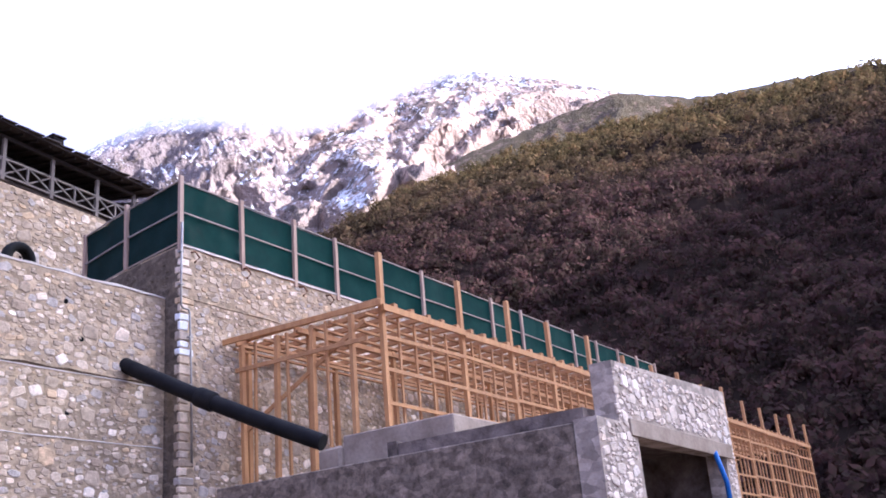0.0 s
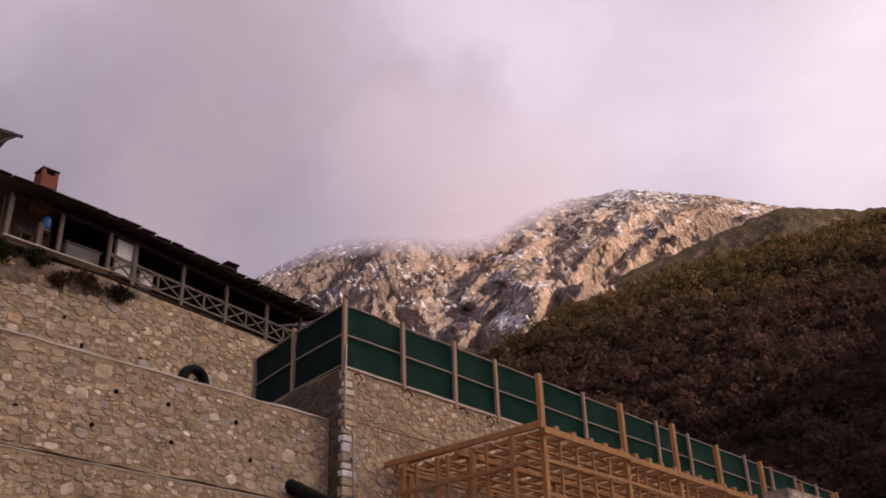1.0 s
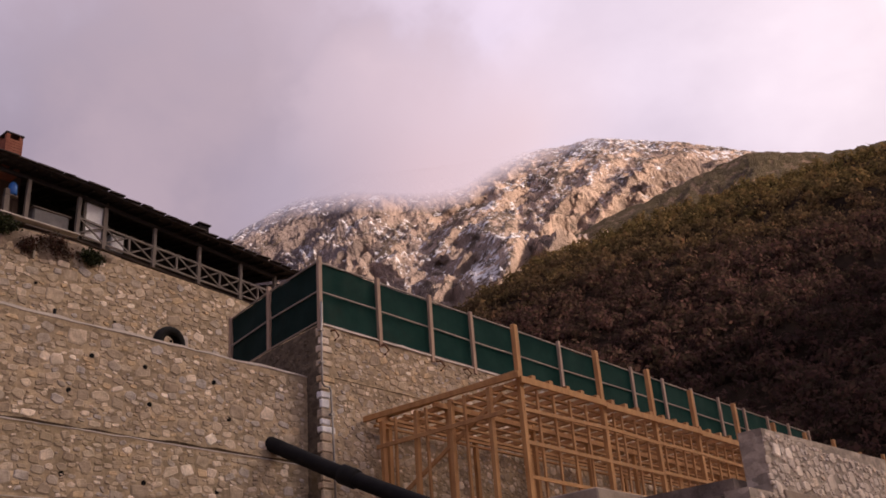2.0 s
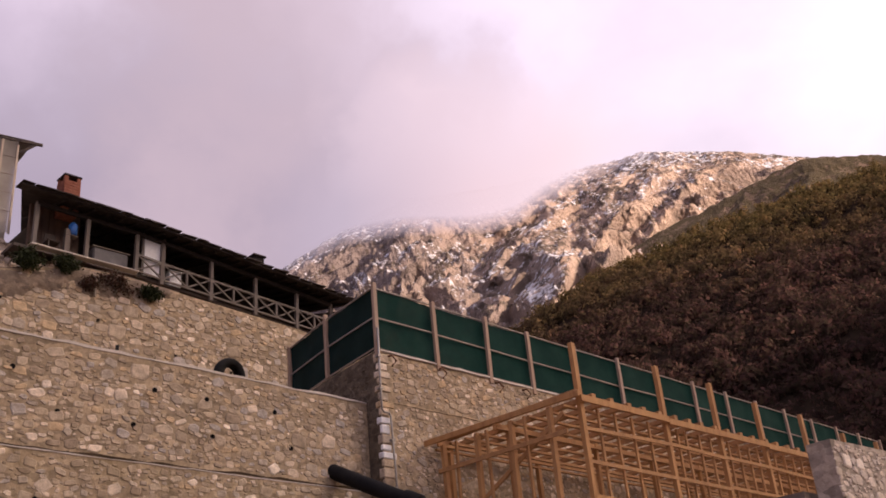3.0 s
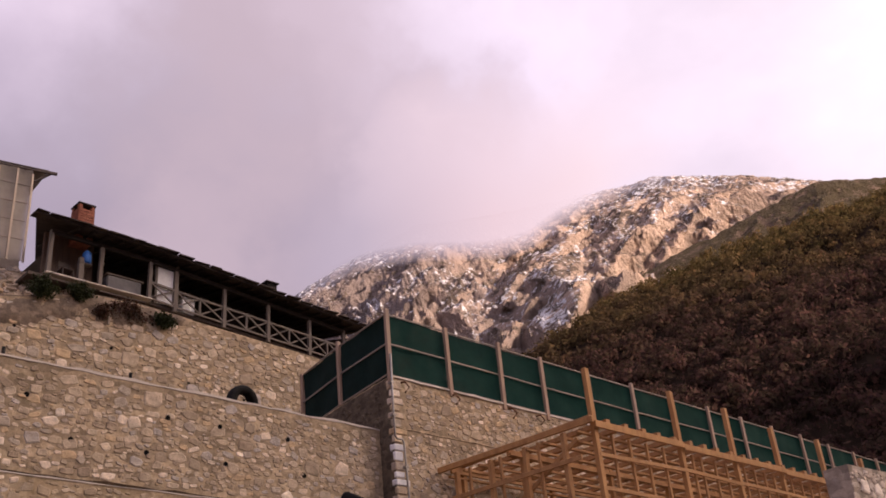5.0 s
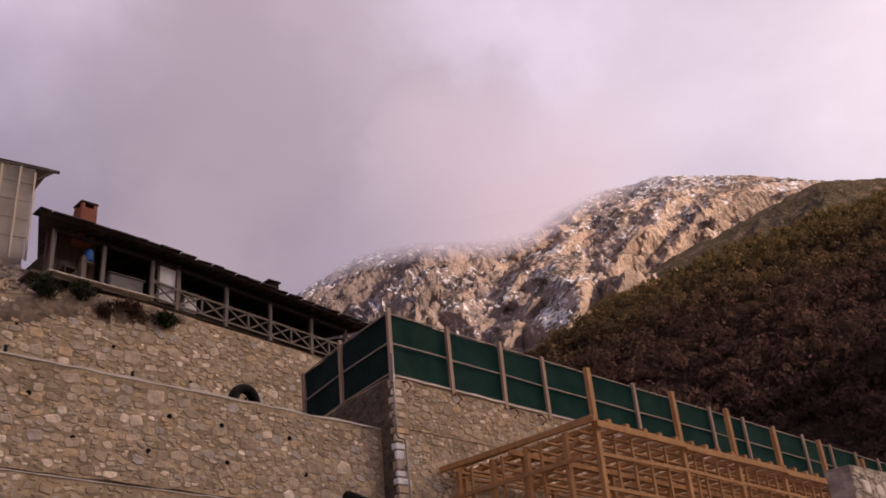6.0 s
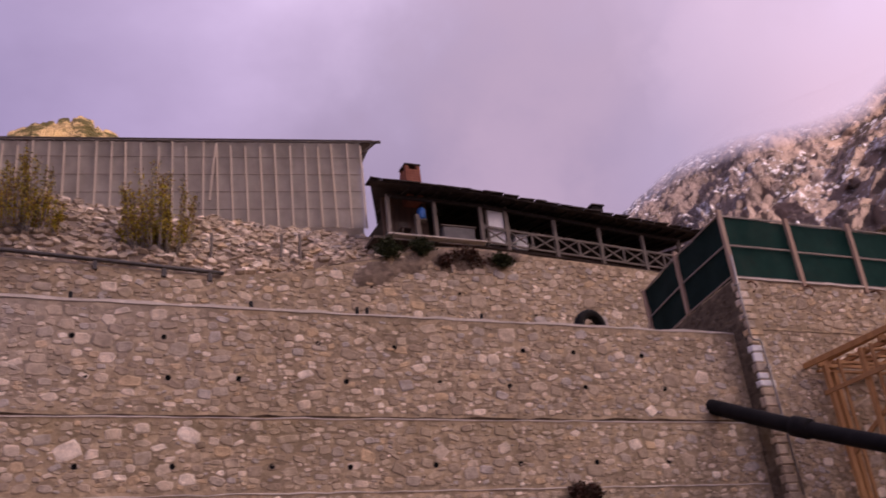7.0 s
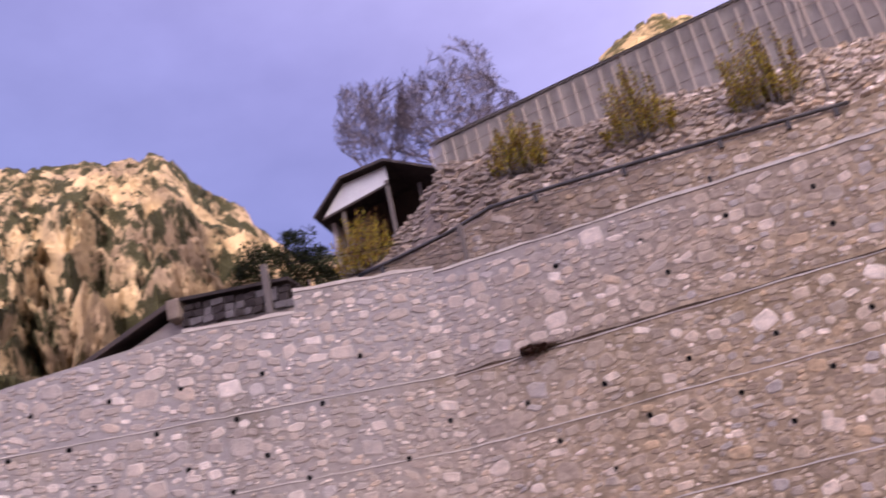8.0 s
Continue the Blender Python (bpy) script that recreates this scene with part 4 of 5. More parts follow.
# ---- half-built stone front and concrete ----


def stone_front():
    r = root("stone_front", (17, 6.35, 0), "half-built stone-faced front with a wide dark opening", "building")
    bm = prism([(14.1, 0), (14.1, 4.3), (14.95, 4.3), (14.95, 5.3), (20.5, 5.5), (20.5, 0), (19.95, 0), (19.95, 4.18), (15.62, 4.1), (15.62, 0)], 6.35, 6.75)
    part("front_wall", bm, PALE_MORTAR, r)
    part("side_wall", box((14.1, 6.752, 0), (14.5, 14.4, 4.27), bevel=0.02, jitter=0.02), SHADED_STAINED_RUBBLE, r, "stained rubble side wall, darkened further for its shade")
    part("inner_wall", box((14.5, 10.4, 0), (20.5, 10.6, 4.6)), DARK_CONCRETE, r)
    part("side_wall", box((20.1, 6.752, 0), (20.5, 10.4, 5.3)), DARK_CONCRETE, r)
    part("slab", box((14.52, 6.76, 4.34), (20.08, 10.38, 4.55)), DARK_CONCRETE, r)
    part("lintel", box((15.3, 6.3, 4.1), (20.3, 6.346, 4.38), bevel=0.01), CONCRETE, r)
    part("conduit", tube([(19.2, 6.3, 4.15), (19.45, 6.25, 3.6), (19.6, 6.3, 2.6)], 0.05, sides=8), BLUE, r, "blue plastic conduit")
    rng = np.random.default_rng(31)
    places = lay_rubble(14.12, 20.48, 2.4, lambda u: 4.28 if u < 14.95 else 5.3, 0.26, rng, 0.97, ((15.5, 20.0, 0, 4.42),))
    set_stones(r, places, facing(6.35), (14, 21, 2, 6), rng, 0.018, mat=PALE_STONE)
    return r


stone_front()


def concrete_block():
    cb = root("concrete_block", (17, 11, 0), "bare grey concrete wall beside the timber frame", "wall")
    part("block_body", box((15.25, 9.65, 0), (17.6, 12.2, 5.05), bevel=0.025), CONCRETE, cb)
    part("step", box((17.605, 9.75, 0), (22.0, 12.1, 4.9), bevel=0.025), CONCRETE, cb)
    part("rim", box((15.1, 12.21, 0), (15.7, 12.75, 4.85), bevel=0.05, jitter=0.05), CONCRETE, cb, "rough grey mortar rim at the pipe's end")


concrete_block()

# ---- black pipe ----


def drain_pipe():
    pr = root("drain_pipe", (14.5, 15, 6), "black corrugated drain pipe slanting down from the wall", "pipe")
    pa, pb = Vector((14.15, 17.25, 7.32)), Vector((15.15, 12.6, 4.98))
    n = 150
    pts = [pa.lerp(pb, i / n) - Vector((0, 0, 0.06 * math.sin(math.pi * i / n))) for i in range(n + 1)]
    part("pipe_run", tube(pts, [0.16 + 0.012 * (i % 2) for i in range(n + 1)], sides=16), PIPE_BLACK, pr)
    mid = pa.lerp(pb, 0.44) - Vector((0, 0, 0.055))
    d = (pb - pa).normalized()
    part("coupling", tube([mid - d * 0.22, mid - d * 0.2, mid + d * 0.2, mid + d * 0.22], [0.17, 0.21, 0.21, 0.17], sides=16), PIPE_BLACK, pr)


drain_pipe()


def conduit():
    r = root("conduit", (15.3, Y_PIER, 8), "thin grey steel conduit clipped to the wall corner", "pipe")
    y = Y_PIER - 0.09
    part("conduit_run", tube([(15.16, y, 10.75), (15.14, y, 9.5), (15.14, y, 8.72), (15.2, y, 8.66), (15.36, y, 8.66), (15.4, y, 8.58), (15.44, y, 7.4), (15.47, y, 5.2)], 0.026, sides=8), STEEL, r)
    for z in (10.0, 9.2, 8.0, 6.9):
        x = 15.14 if z > 8.7 else 15.42
        part("clip", box((x - 0.05, y - 0.03, z), (x + 0.05, Y_PIER, z + 0.04)), STEEL, r)


conduit()


def tyre():
    bm = bmesh.new()
    prof = [(0.20, 0.09), (0.30, 0.12), (0.355, 0.105), (0.375, 0.06), (0.378, -0.06), (0.355, -0.105), (0.30, -0.12), (0.20, -0.09), (0.215, -0.07), (0.33, -0.08), (0.345, 0.0), (0.33, 0.08), (0.215, 0.07)]
    rings = []
    for s in range(40):
        t = 2 * math.pi * s / 40
        lug = 0.008 if s % 2 else 0.0
        rings.append([bm.verts.new((math.cos(t) * (a + (lug if a > 0.36 else 0)), b, math.sin(t) * (a + (lug if a > 0.36 else 0)))) for a, b in prof])
    k = len(prof)
    for a, b in zip(rings, rings[1:] + rings[:1]):
        for i in range(k):
            j = (i + 1) % k
            bm.faces.new((a[i], b[i], b[j], a[j])).smooth = True
    bmesh.ops.recalc_face_normals(bm, faces=bm.faces)
    bmesh.ops.transform(bm, matrix=pose(11.62, 17.50, 9.17, 6, 0, 4), verts=bm.verts)
    ob = part("tyre", bm, RUBBER, None)
    tagged(ob, "old black rubber tyre standing behind the wall coping", "tyre")


tyre()


def iron_stubs():
    for x in (6.2, 6.4, 8.9, 4.1, 0.9):
        bm = tube([(x, Y_MAIN + 0.1, Z_COPE - 0.1), (x, Y_MAIN + 0.1, Z_COPE + 0.16)], 0.036, sides=8)
        tagged(part("iron_stub", bm, RUBBER, None), "short black iron stub in the wall coping", "stub", "stubs in the coping")


iron_stubs()
# ---- veranda house ----
SH = (Y_UP + 0.3) / 23.0


def hz(z):
    return 1.6 + (z - 1.6) * SH


def veranda_house():
    r = root("veranda_house", (17, 29, 16), "long low dark timber house with an open railed veranda", "house")
    y = Y_UP + 0.3

    def deck(x):
        return lerp_list([(8, 14.0), (12.2, 14.02), (12.3, 13.98), (19.5, 13.52)], x)

    def eave(x):
        return lerp_list([(8.6, 15.44), (12.3, 15.38), (19.9, 14.76)], x)
    posts = [9.36, 10.77, 12.22, 13.02, 14.62, 16.16, 17.7, 19.05]
    for x in posts:
        part("post", beam((x * SH, y, hz(deck(x)) - 0.15), (x * SH + 0.02, y, hz(eave(x)) - 0.2), 0.125, 0.125), GREY_WOOD, r)
    # head plate under the rafters
    for a, b in zip(posts, posts[1:]):
        part("head_plate", beam((a * SH, y, hz(eave(a)) - 0.24), (b * SH, y, hz(eave(b)) - 0.24), 0.13, 0.12), EAVE_SHADE, r)
    # crossed railing
    for a, b in zip(posts[2:], posts[3:]):
        pa, pb = Vector((a * SH, y - 0.02, hz(deck(a)))), Vector((b * SH, y - 0.02, hz(deck(b))))
        h = Vector((0, 0, 0.62))
        part("rail", beam(pa + h, pb + h, 0.06, 0.07, bevel=0), GREY_WOOD, r)
        part("rail", beam(pa + Vector((0, 0, 0.03)), pb + Vector((0, 0, 0.03)), 0.05, 0.06, bevel=0), GREY_WOOD, r)
        n = 1 if b - a < 1 else 2
        for i in range(n):
            p, q = pa.lerp(pb, i / n), pa.lerp(pb, (i + 1) / n)
            part("cross_bar", beam(p + Vector((0, 0.02, 0.05)), q + h, 0.035, 0.05, bevel=0), GREY_WOOD, r)
            part("cross_bar", beam(p + h + Vector((0, -0.02, 0)), q + Vector((0, -0.02, 0.05)), 0.035, 0.05, bevel=0), GREY_WOOD, r)
            if i:
                part("baluster", beam(p, p + h, 0.06, 0.07, bevel=0), GREY_WOOD, r)
    # roof: dark slabs over boards, in two pitches along its length
    def roof_run(xa, xb):
        bm = bmesh.new()
        pts = []
        for x in (xa, xb):
            for dy, dz in ((-0.55, 0.0), (5.2, 1.35)):
                for t in (0.0, -0.07):
                    pts.append(bm.verts.new((x * SH + (2.4 if x < 9 and dy > 0 else 0.0), y + dy, hz(eave(x)) + dz + t)))
        for f in ((0, 2, 6, 4), (1, 5, 7, 3), (0, 4, 5, 1), (2, 3, 7, 6), (0, 1, 3, 2), (4, 6, 7, 5)):
            bm.faces.new([pts[i] for i in f])
        bmesh.ops.recalc_face_normals(bm, faces=bm.faces)
        return part("roof", bm, ROOF, r)
    run_a, run_b = roof_run(8.72, 12.35), roof_run(12.35, 19.85)
    rng = random.Random(3)
    for run, xa, xb in ((run_a, 8.72, 12.35), (run_b, 12.35, 19.85)):
        x = xa
        while x < xb - 0.1:
            w = rng.uniform(0.3, 0.55)
            zz = hz(eave(x))
            part("slate", box((x * SH, y - 0.62 - rng.uniform(0, 0.06), zz - 0.01), (min(x + w, xb) * SH - 0.02, y - 0.1, zz + 0.015 + rng.uniform(0, 0.02)), jitter=0.012), ROOF, run)
            x += w
    for i in range(24):
        x = 9.94 + i * 0.42
        part("rafter", beam((x * SH, y - 0.42, hz(eave(x)) - 0.10), (x * SH, y + 2.7, hz(eave(x)) + 0.62), 0.07, 0.08, bevel=0), EAVE_SHADE, r)
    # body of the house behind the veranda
    part("back_wall", prism([(10.2 * SH, 15.5), (19.7 * SH, 15.2), (19.7 * SH, hz(14.77) + 0.6), (12.3 * SH, hz(15.38) + 0.6), (10.2 * SH, hz(15.42) + 0.6)], y + 2.4, y + 4.6), EAVE_SHADE, r)
    part("end_wall", prism([(y + 0.6, 14.8), (y + 2.4, 14.8), (y + 2.4, hz(14.75) + 0.5), (y + 0.6, hz(14.75))], 19.75 * SH - 0.06, 19.75 * SH + 0.06, "x"), OLD_WOOD, r)
    part("board_wall", box((9.5 * SH, y + 0.9, hz(13.95)), (10.9 * SH, y + 1.0, hz(15.6))), BROWN_BOARD, r)
    for i in range(8):
        x = (9.5 + i * 0.175) * SH
        part("plank", box((x + 0.01, y + 0.875, hz(13.95)), (x + 0.195, y + 0.897, hz(15.6))), BROWN_BOARD, r)
    part("floor", prism([(8.9 * SH, hz(13.98)), (12.25 * SH, hz(13.98)), (19.6 * SH, hz(13.48)), (19.6 * SH, hz(13.48) - 0.06), (12.25 * SH, hz(13.98) - 0.1), (8.9 * SH, hz(13.98) - 0.1)], y + 0.08, y + 2.5), OLD_WOOD, r)
    part("ledge", box((9.2 * SH, y - 0.34, hz(13.98) - 0.13), (12.2 * SH, y - 0.045, hz(13.98) - 0.07), bevel=0.015, jitter=0.01), COPING, r, "pale stone ledge")
    # chimney of red brick with a capped flue
    c = Vector((10.16 * (y + 0.6) / 23, y + 0.6, hz(15.72) + 0.15))
    ch = part("chimney", box((c.x - 0.27, c.y - 0.27, c.z - 0.6), (c.x + 0.27, c.y + 0.27, c.z + 0.62)), BRICK, r, "red brick chimney")
    for row in range(8):
        zz = c.z - 0.16 + row * 0.098
        for col in range(2):
            xx = c.x - 0.275 + col * 0.275
            part("brick", box((xx + 0.006, c.y - 0.285, zz), (xx + 0.269, c.y - 0.265, zz + 0.085)), BRICK, ch)
            part("brick", box((c.x - 0.285, c.y - 0.275 + col * 0.275, zz), (c.x - 0.265, c.y - 0.012 + col * 0.275, zz + 0.085)), BRICK, ch)
    for dx, dy in ((-0.21, -0.21), (0.21, -0.21), (-0.21, 0.21), (0.21, 0.21)):
        part("cap_leg", box((c.x + dx - 0.06, c.y + dy - 0.06, c.z + 0.62), (c.x + dx + 0.06, c.y + dy + 0.06, c.z + 0.78)), BRICK, ch)
    part("cap", box((c.x - 0.3, c.y - 0.3, c.z + 0.78), (c.x + 0.3, c.y + 0.3, c.z + 0.84), bevel=0.01), ROOF, ch, "dark slab cap")
    v = Vector((16.45 * SH, y + 0.4, hz(15.33) + 0.18))
    vent = part("roof_vent", box((v.x - 0.22, v.y - 0.2, v.z - 0.1), (v.x + 0.22, v.y + 0.2, v.z + 0.28), bevel=0.02), DARK, r, "small dark roof vent")
    part("vent_cap", box((v.x - 0.28, v.y - 0.26, v.z + 0.28), (v.x + 0.28, v.y + 0.26, v.z + 0.34), bevel=0.01), ROOF, vent)
    # white door
    x0, x1 = 12.5 * SH, 13.1 * SH
    d = part("door", box((x0, y + 0.06, hz(14.0)), (x1, y + 0.11, hz(15.2)), bevel=0.01), WHITE, r, "plain white door")
    part("door_frame", box((x0 - 0.08, y + 0.07, hz(13.98)), (x0 - 0.005, y + 0.16, hz(15.3))), GREY_WOOD, d)
    part("door_frame", box((x1 + 0.005, y + 0.07, hz(13.98)), (x1 + 0.08, y + 0.16, hz(15.3))), GREY_WOOD, d)
    part("door_handle", box((x0 + 0.05, y + 0.02, hz(14.5)), (x0 + 0.15, y + 0.06, hz(14.5) + 0.03)), STEEL, d)
    return r


# near-black timber: the shade under the eaves is painted into its colour
EAVE_SHADE = wood_mat("eave_shade_timber", (0.035, 0.024, 0.018), (0.018, 0.013, 0.011), (0.04, 0.032, 0.028), 0.4)
BROWN_BOARD = wood_mat("brown_boards", (0.17, 0.095, 0.06), (0.10, 0.06, 0.04), (0.14, 0.11, 0.09), 0.4)
TARP = plain_mat("grey_cover", (0.10, 0.095, 0.095), (0.17, 0.16, 0.155), 2.0, 0.7)
veranda_house()


def veranda_things():
    y = Y_UP + 0.42
    z = hz(13.98)
    r = root("covered_bench", (11.8 * SH, y + 0.2, z), "long bench under a grey cover on the veranda", "bench")
    part("cover", box((11.05 * SH, y, z + 0.1), (12.05 * SH, y + 0.5, z + 0.62), bevel=0.05, jitter=0.02), TARP, r)
    for x in (11.1, 12.0):
        part("leg", box((x * SH - 0.03, y + 0.05, z), (x * SH + 0.03, y + 0.11, z + 0.12)), GREY_WOOD, r)
    part("ledge", box((11.0 * SH, y - 0.03, z + 0.6), (12.1 * SH, y + 0.53, z + 0.65), bevel=0.015), GREY_WOOD, r)
    c = root("white_crate", (13.55 * SH, y, hz(13.9)), "white plastic crate standing behind the railing", "crate")
    part("crate_body", box((13.32 * SH, y - 0.02, hz(13.92)), (13.72 * SH, y + 0.35, hz(13.92) + 0.52), bevel=0.03), WHITE, c)
    part("lid", box((13.3 * SH, y - 0.04, hz(13.92) + 0.52), (13.74 * SH, y + 0.37, hz(13.92) + 0.57), bevel=0.015), WHITE, c)
    b = root("water_jug", (10.38 * SH, y, hz(14.5)), "blue plastic water jug on a timber stand", "jug")
    part("jug_body", tube([(10.42 * SH, y, hz(14.62)), (10.42 * SH, y, hz(14.66)), (10.42 * SH, y, hz(14.9)), (10.42 * SH, y, hz(14.96)), (10.42 * SH, y, hz(15.0))], [0.1, 0.14, 0.14, 0.1, 0.05], sides=14), BLUE, b)
    s = root("timber_stand", (10.3 * SH, y, z), "pale upright timber stand on the veranda", "stand")
    part("upright", box((10.2 * SH, y - 0.08, z), (10.34 * SH, y + 0.06, hz(14.75)), bevel=0.01), GREY_WOOD, s)
    part("shelf", box((10.2 * SH, y - 0.1, hz(14.57)), (10.55 * SH, y + 0.14, hz(14.6)), bevel=0.005), GREY_WOOD, s)
    ch = root("wooden_chair", (9.9 * SH, y, z), "old dark wooden chair on the veranda", "chair")
    cx = 9.95 * SH
    part("seat", box((cx - 0.2, y, z + 0.4), (cx + 0.2, y + 0.4, z + 0.44), bevel=0.01), OLD_WOOD, ch)
    for dx in (-0.18, 0.16):
        for dy in (0.02, 0.36):
            part("leg", box((cx + dx, y + dy, z), (cx + dx + 0.035, y + dy + 0.035, z + (0.4 if dy < 0.1 else 0.8))), OLD_WOOD, ch)
    part("backrest", box((cx - 0.18, y + 0.365, z + 0.62), (cx + 0.18, y + 0.39, z + 0.8), bevel=0.008), OLD_WOOD, ch)


veranda_things()

# ---- netted building ----


def netted_building():
    r = root("netted_building", (2, 32, 18), "long building wrapped in grey netting behind pale battens", "building")
    a, b = NET_A, NET_B
    along = (b - a).normalized()
    out = Vector((along.y, -along.x, 0))
    if out.y > 0:
        out = -out
    top = 21.5

    def foot(t):
        return 17.95 + 0.85 * t
    # body under the netting
    p, q = a - out * 0.5, b - out * 0.5
    bm = bmesh.new()
    lo = [(p.x - 0.02, p.y), (q.x, q.y), (q.x - out.x * 6, q.y - out.y * 6), (p.x - out.x * 6, p.y - out.y * 6)]
    f = [bm.verts.new((x, y, 17.0)) for x, y in lo]
    g = [bm.verts.new((x, y, top - 0.1)) for x, y in lo]
    bm.faces.new(f[::-1])
    bm.faces.new(g)
    for i in range(4):
        j = (i + 1) % 4
        bm.faces.new((f[i], f[j], g[j], g[i]))
    bmesh.ops.recalc_face_normals(bm, faces=bm.faces)
    part("body", bm, BODY, r)
    # netting in bays, sagging slightly between battens
    n = 38
    for i in range(n):
        bm = bmesh.new()
        grid = []
        for c in range(5):
            t = (i + c / 4) / n
            w = a.lerp(b, t)
            col = []
            for k in range(9):
                z = foot(t) + (top - foot(t)) * k / 8
                s = 0.05 * math.sin(math.pi * c / 4) * (0.4 + noise.noise(Vector((i * 1.7, k * 0.35, 0.3))))
                v = w - out * s
                col.append(bm.verts.new((v.x, v.y, z)))
            grid.append(col)
        for c in range(4):
            for k in range(8):
                bm.faces.new((grid[c][k], grid[c + 1][k], grid[c + 1][k + 1], grid[c][k + 1])).smooth = True
        part("net", bm, SHED_NET, r)
    rng = random.Random(12)
    for i in range(n + 1):
        t = i / n
        w = a.lerp(b, t) + out * 0.04
        l = rng.uniform(-0.06, 0.06)
        part("batten", beam((w.x, w.y, foot(t) - 0.05), (w.x + l, w.y, top - rng.uniform(0, 0.25)), 0.068, 0.045, bevel=0), PALE_BATTEN, r)
    for i in (10,):
        w, v = a.lerp(b, (i + 0.1) / n) + out * 0.06, a.lerp(b, (i + 0.55) / n) + out * 0.06
        part("batten", beam((w.x, w.y, top - 0.15), (v.x, v.y, foot(i / n) + 0.9), 0.07, 0.04, bevel=0), PALE_BATTEN, r)
    for z in (18.75, 19.45, 20.15, 20.85):
        w, v = a + out * 0.015, b + out * 0.015
        part("rail", beam((w.x, w.y, z), (v.x, v.y, z + rng.uniform(-0.05, 0.05)), 0.02, 0.022, bevel=0), RAIL_WOOD, r)
    # eave board and rafter tails
    w, v = a + out * 0.02 + Vector((0.35, 0, 0)), b + out * 0.02
    part("eave_board", beam((w.x, w.y, top + 0.06), (v.x, v.y, top + 0.06), 0.08, 0.05, bevel=0.01), GREY_WOOD, r)
    for i in range(n * 2):
        t = i / (n * 2 - 1)
        w = a.lerp(b, t)
        part("rafter_tail", beam((w.x - out.x * 0.4, w.y - out.y * 0.4, top + 0.03), (w.x + out.x * 0.1, w.y + out.y * 0.1, top + 0.0), 0.06, 0.05, bevel=0), GREY_WOOD, r)
    bm = bmesh.new()
    over = 0.06
    c = [a + out * over + Vector((0.5, -0.05, 0)), b + out * over, b - out * 3.4, a - out * 3.4 + Vector((0.5, 0, 0))]
    zt = [top + 0.12, top + 0.12, top + 1.0, top + 1.0]
    f = [bm.verts.new((p.x, p.y, z)) for p, z in zip(c, zt)]
    g = [bm.verts.new((p.x, p.y, z + 0.02)) for p, z in zip(c, zt)]
    bm.faces.new(f)
    bm.faces.new(g[::-1])
    for i in range(4):
        j = (i + 1) % 4
        bm.faces.new((f[j], f[i], g[i], g[j]))
    bmesh.ops.recalc_face_normals(bm, faces=bm.faces)
    part("roof", bm, GREY_WOOD, r)
    # bracket and gutter end at the near corner
    part("bracket", beam((a.x + 0.05, a.y - 0.05, top - 0.45), (a.x + 0.6, a.y - 0.15, top + 0.05), 0.07, 0.08), OLD_WOOD, r)
    part("bracket", beam((a.x, a.y - 0.1, top - 0.02), (a.x + 0.75, a.y - 0.2, top + 0.03), 0.08, 0.1), OLD_WOOD, r)
    return r


BODY = plain_mat("old_render", (0.40, 0.35, 0.31), (0.56, 0.50, 0.44), 1.2, 0.92)
PALE_BATTEN = wood_mat("pale_lath", (0.74, 0.61, 0.45), (0.60, 0.48, 0.34), (0.58, 0.52, 0.45), 0.5)
netted_building()

# ---- gabled shed ----


def gabled_shed():
    r = root("gabled_shed", (-9.5, 32, 17), "small open shed with a white gable and dark roof", "shed")
    y = 31.6
    el, tl, apex, er = (-12.25, 18.72), (-11.0, 19.98), (-9.18, 20.12), (-7.35, 19.12)
    part("gable", prism([(-12.0, 18.74), (-11.0, 19.86), (-9.25, 20.02), (-9.25, 19.3), (-10.6, 19.05)], y, y + 0.08), WHITE, r, "white painted gable boards")
    bm = bmesh.new()
    for p, q in ((el, tl), (tl, apex), (apex, er)):
        pts = []
        for (x, z) in (p, q):
            for dy in (-0.35, 4.0):
                for t in (0.0, 0.05):
                    pts.append(bm.verts.new((x, y + dy, z + t)))
        for f in ((0, 2, 6, 4), (1, 5, 7, 3), (0, 4, 5, 1), (2, 3, 7, 6), (0, 1, 3, 2), (4, 6, 7, 5)):
            bm.faces.new([pts[i] for i in f])
    bmesh.ops.recalc_face_normals(bm, faces=bm.faces)
    part("roof", bm, ROOF, r)
    for p, q in ((el, tl), (tl, apex), (apex, er)):
        part("verge_board", beam((p[0], y - 0.33, p[1] - 0.02), (q[0], y - 0.33, q[1] - 0.02), 0.05, 0.085), OLD_WOOD, r)
    part("tie_beam", beam((-12.0, y - 0.05, 18.66), (-9.2, y - 0.05, 19.22), 0.08, 0.09), OLD_WOOD, r)
    for x, yy, t in ((-9.3, y, 19.4), (-11.2, y + 0.1, 18.8), (-8.3, y + 0.8, 19.3), (-7.5, y + 0.3, 19.0)):
        part("post", beam((x, yy, 16.6), (x, yy, t), 0.14, 0.14), GREY_WOOD, r)
    part("back_wall", prism([(-11.8, 15.0), (-6.4, 15.0), (-7.4, 19.1), (-9.18, 20.1), (-11.0, 19.95), (-11.9, 19.0)], y + 2.6, y + 2.75), OLD_WOOD, r)
    part("side_wall", box((-11.9, y + 0.5, 16.5), (-11.75, y + 2.6, 18.7)), BODY, r)
    return r


gabled_shed()


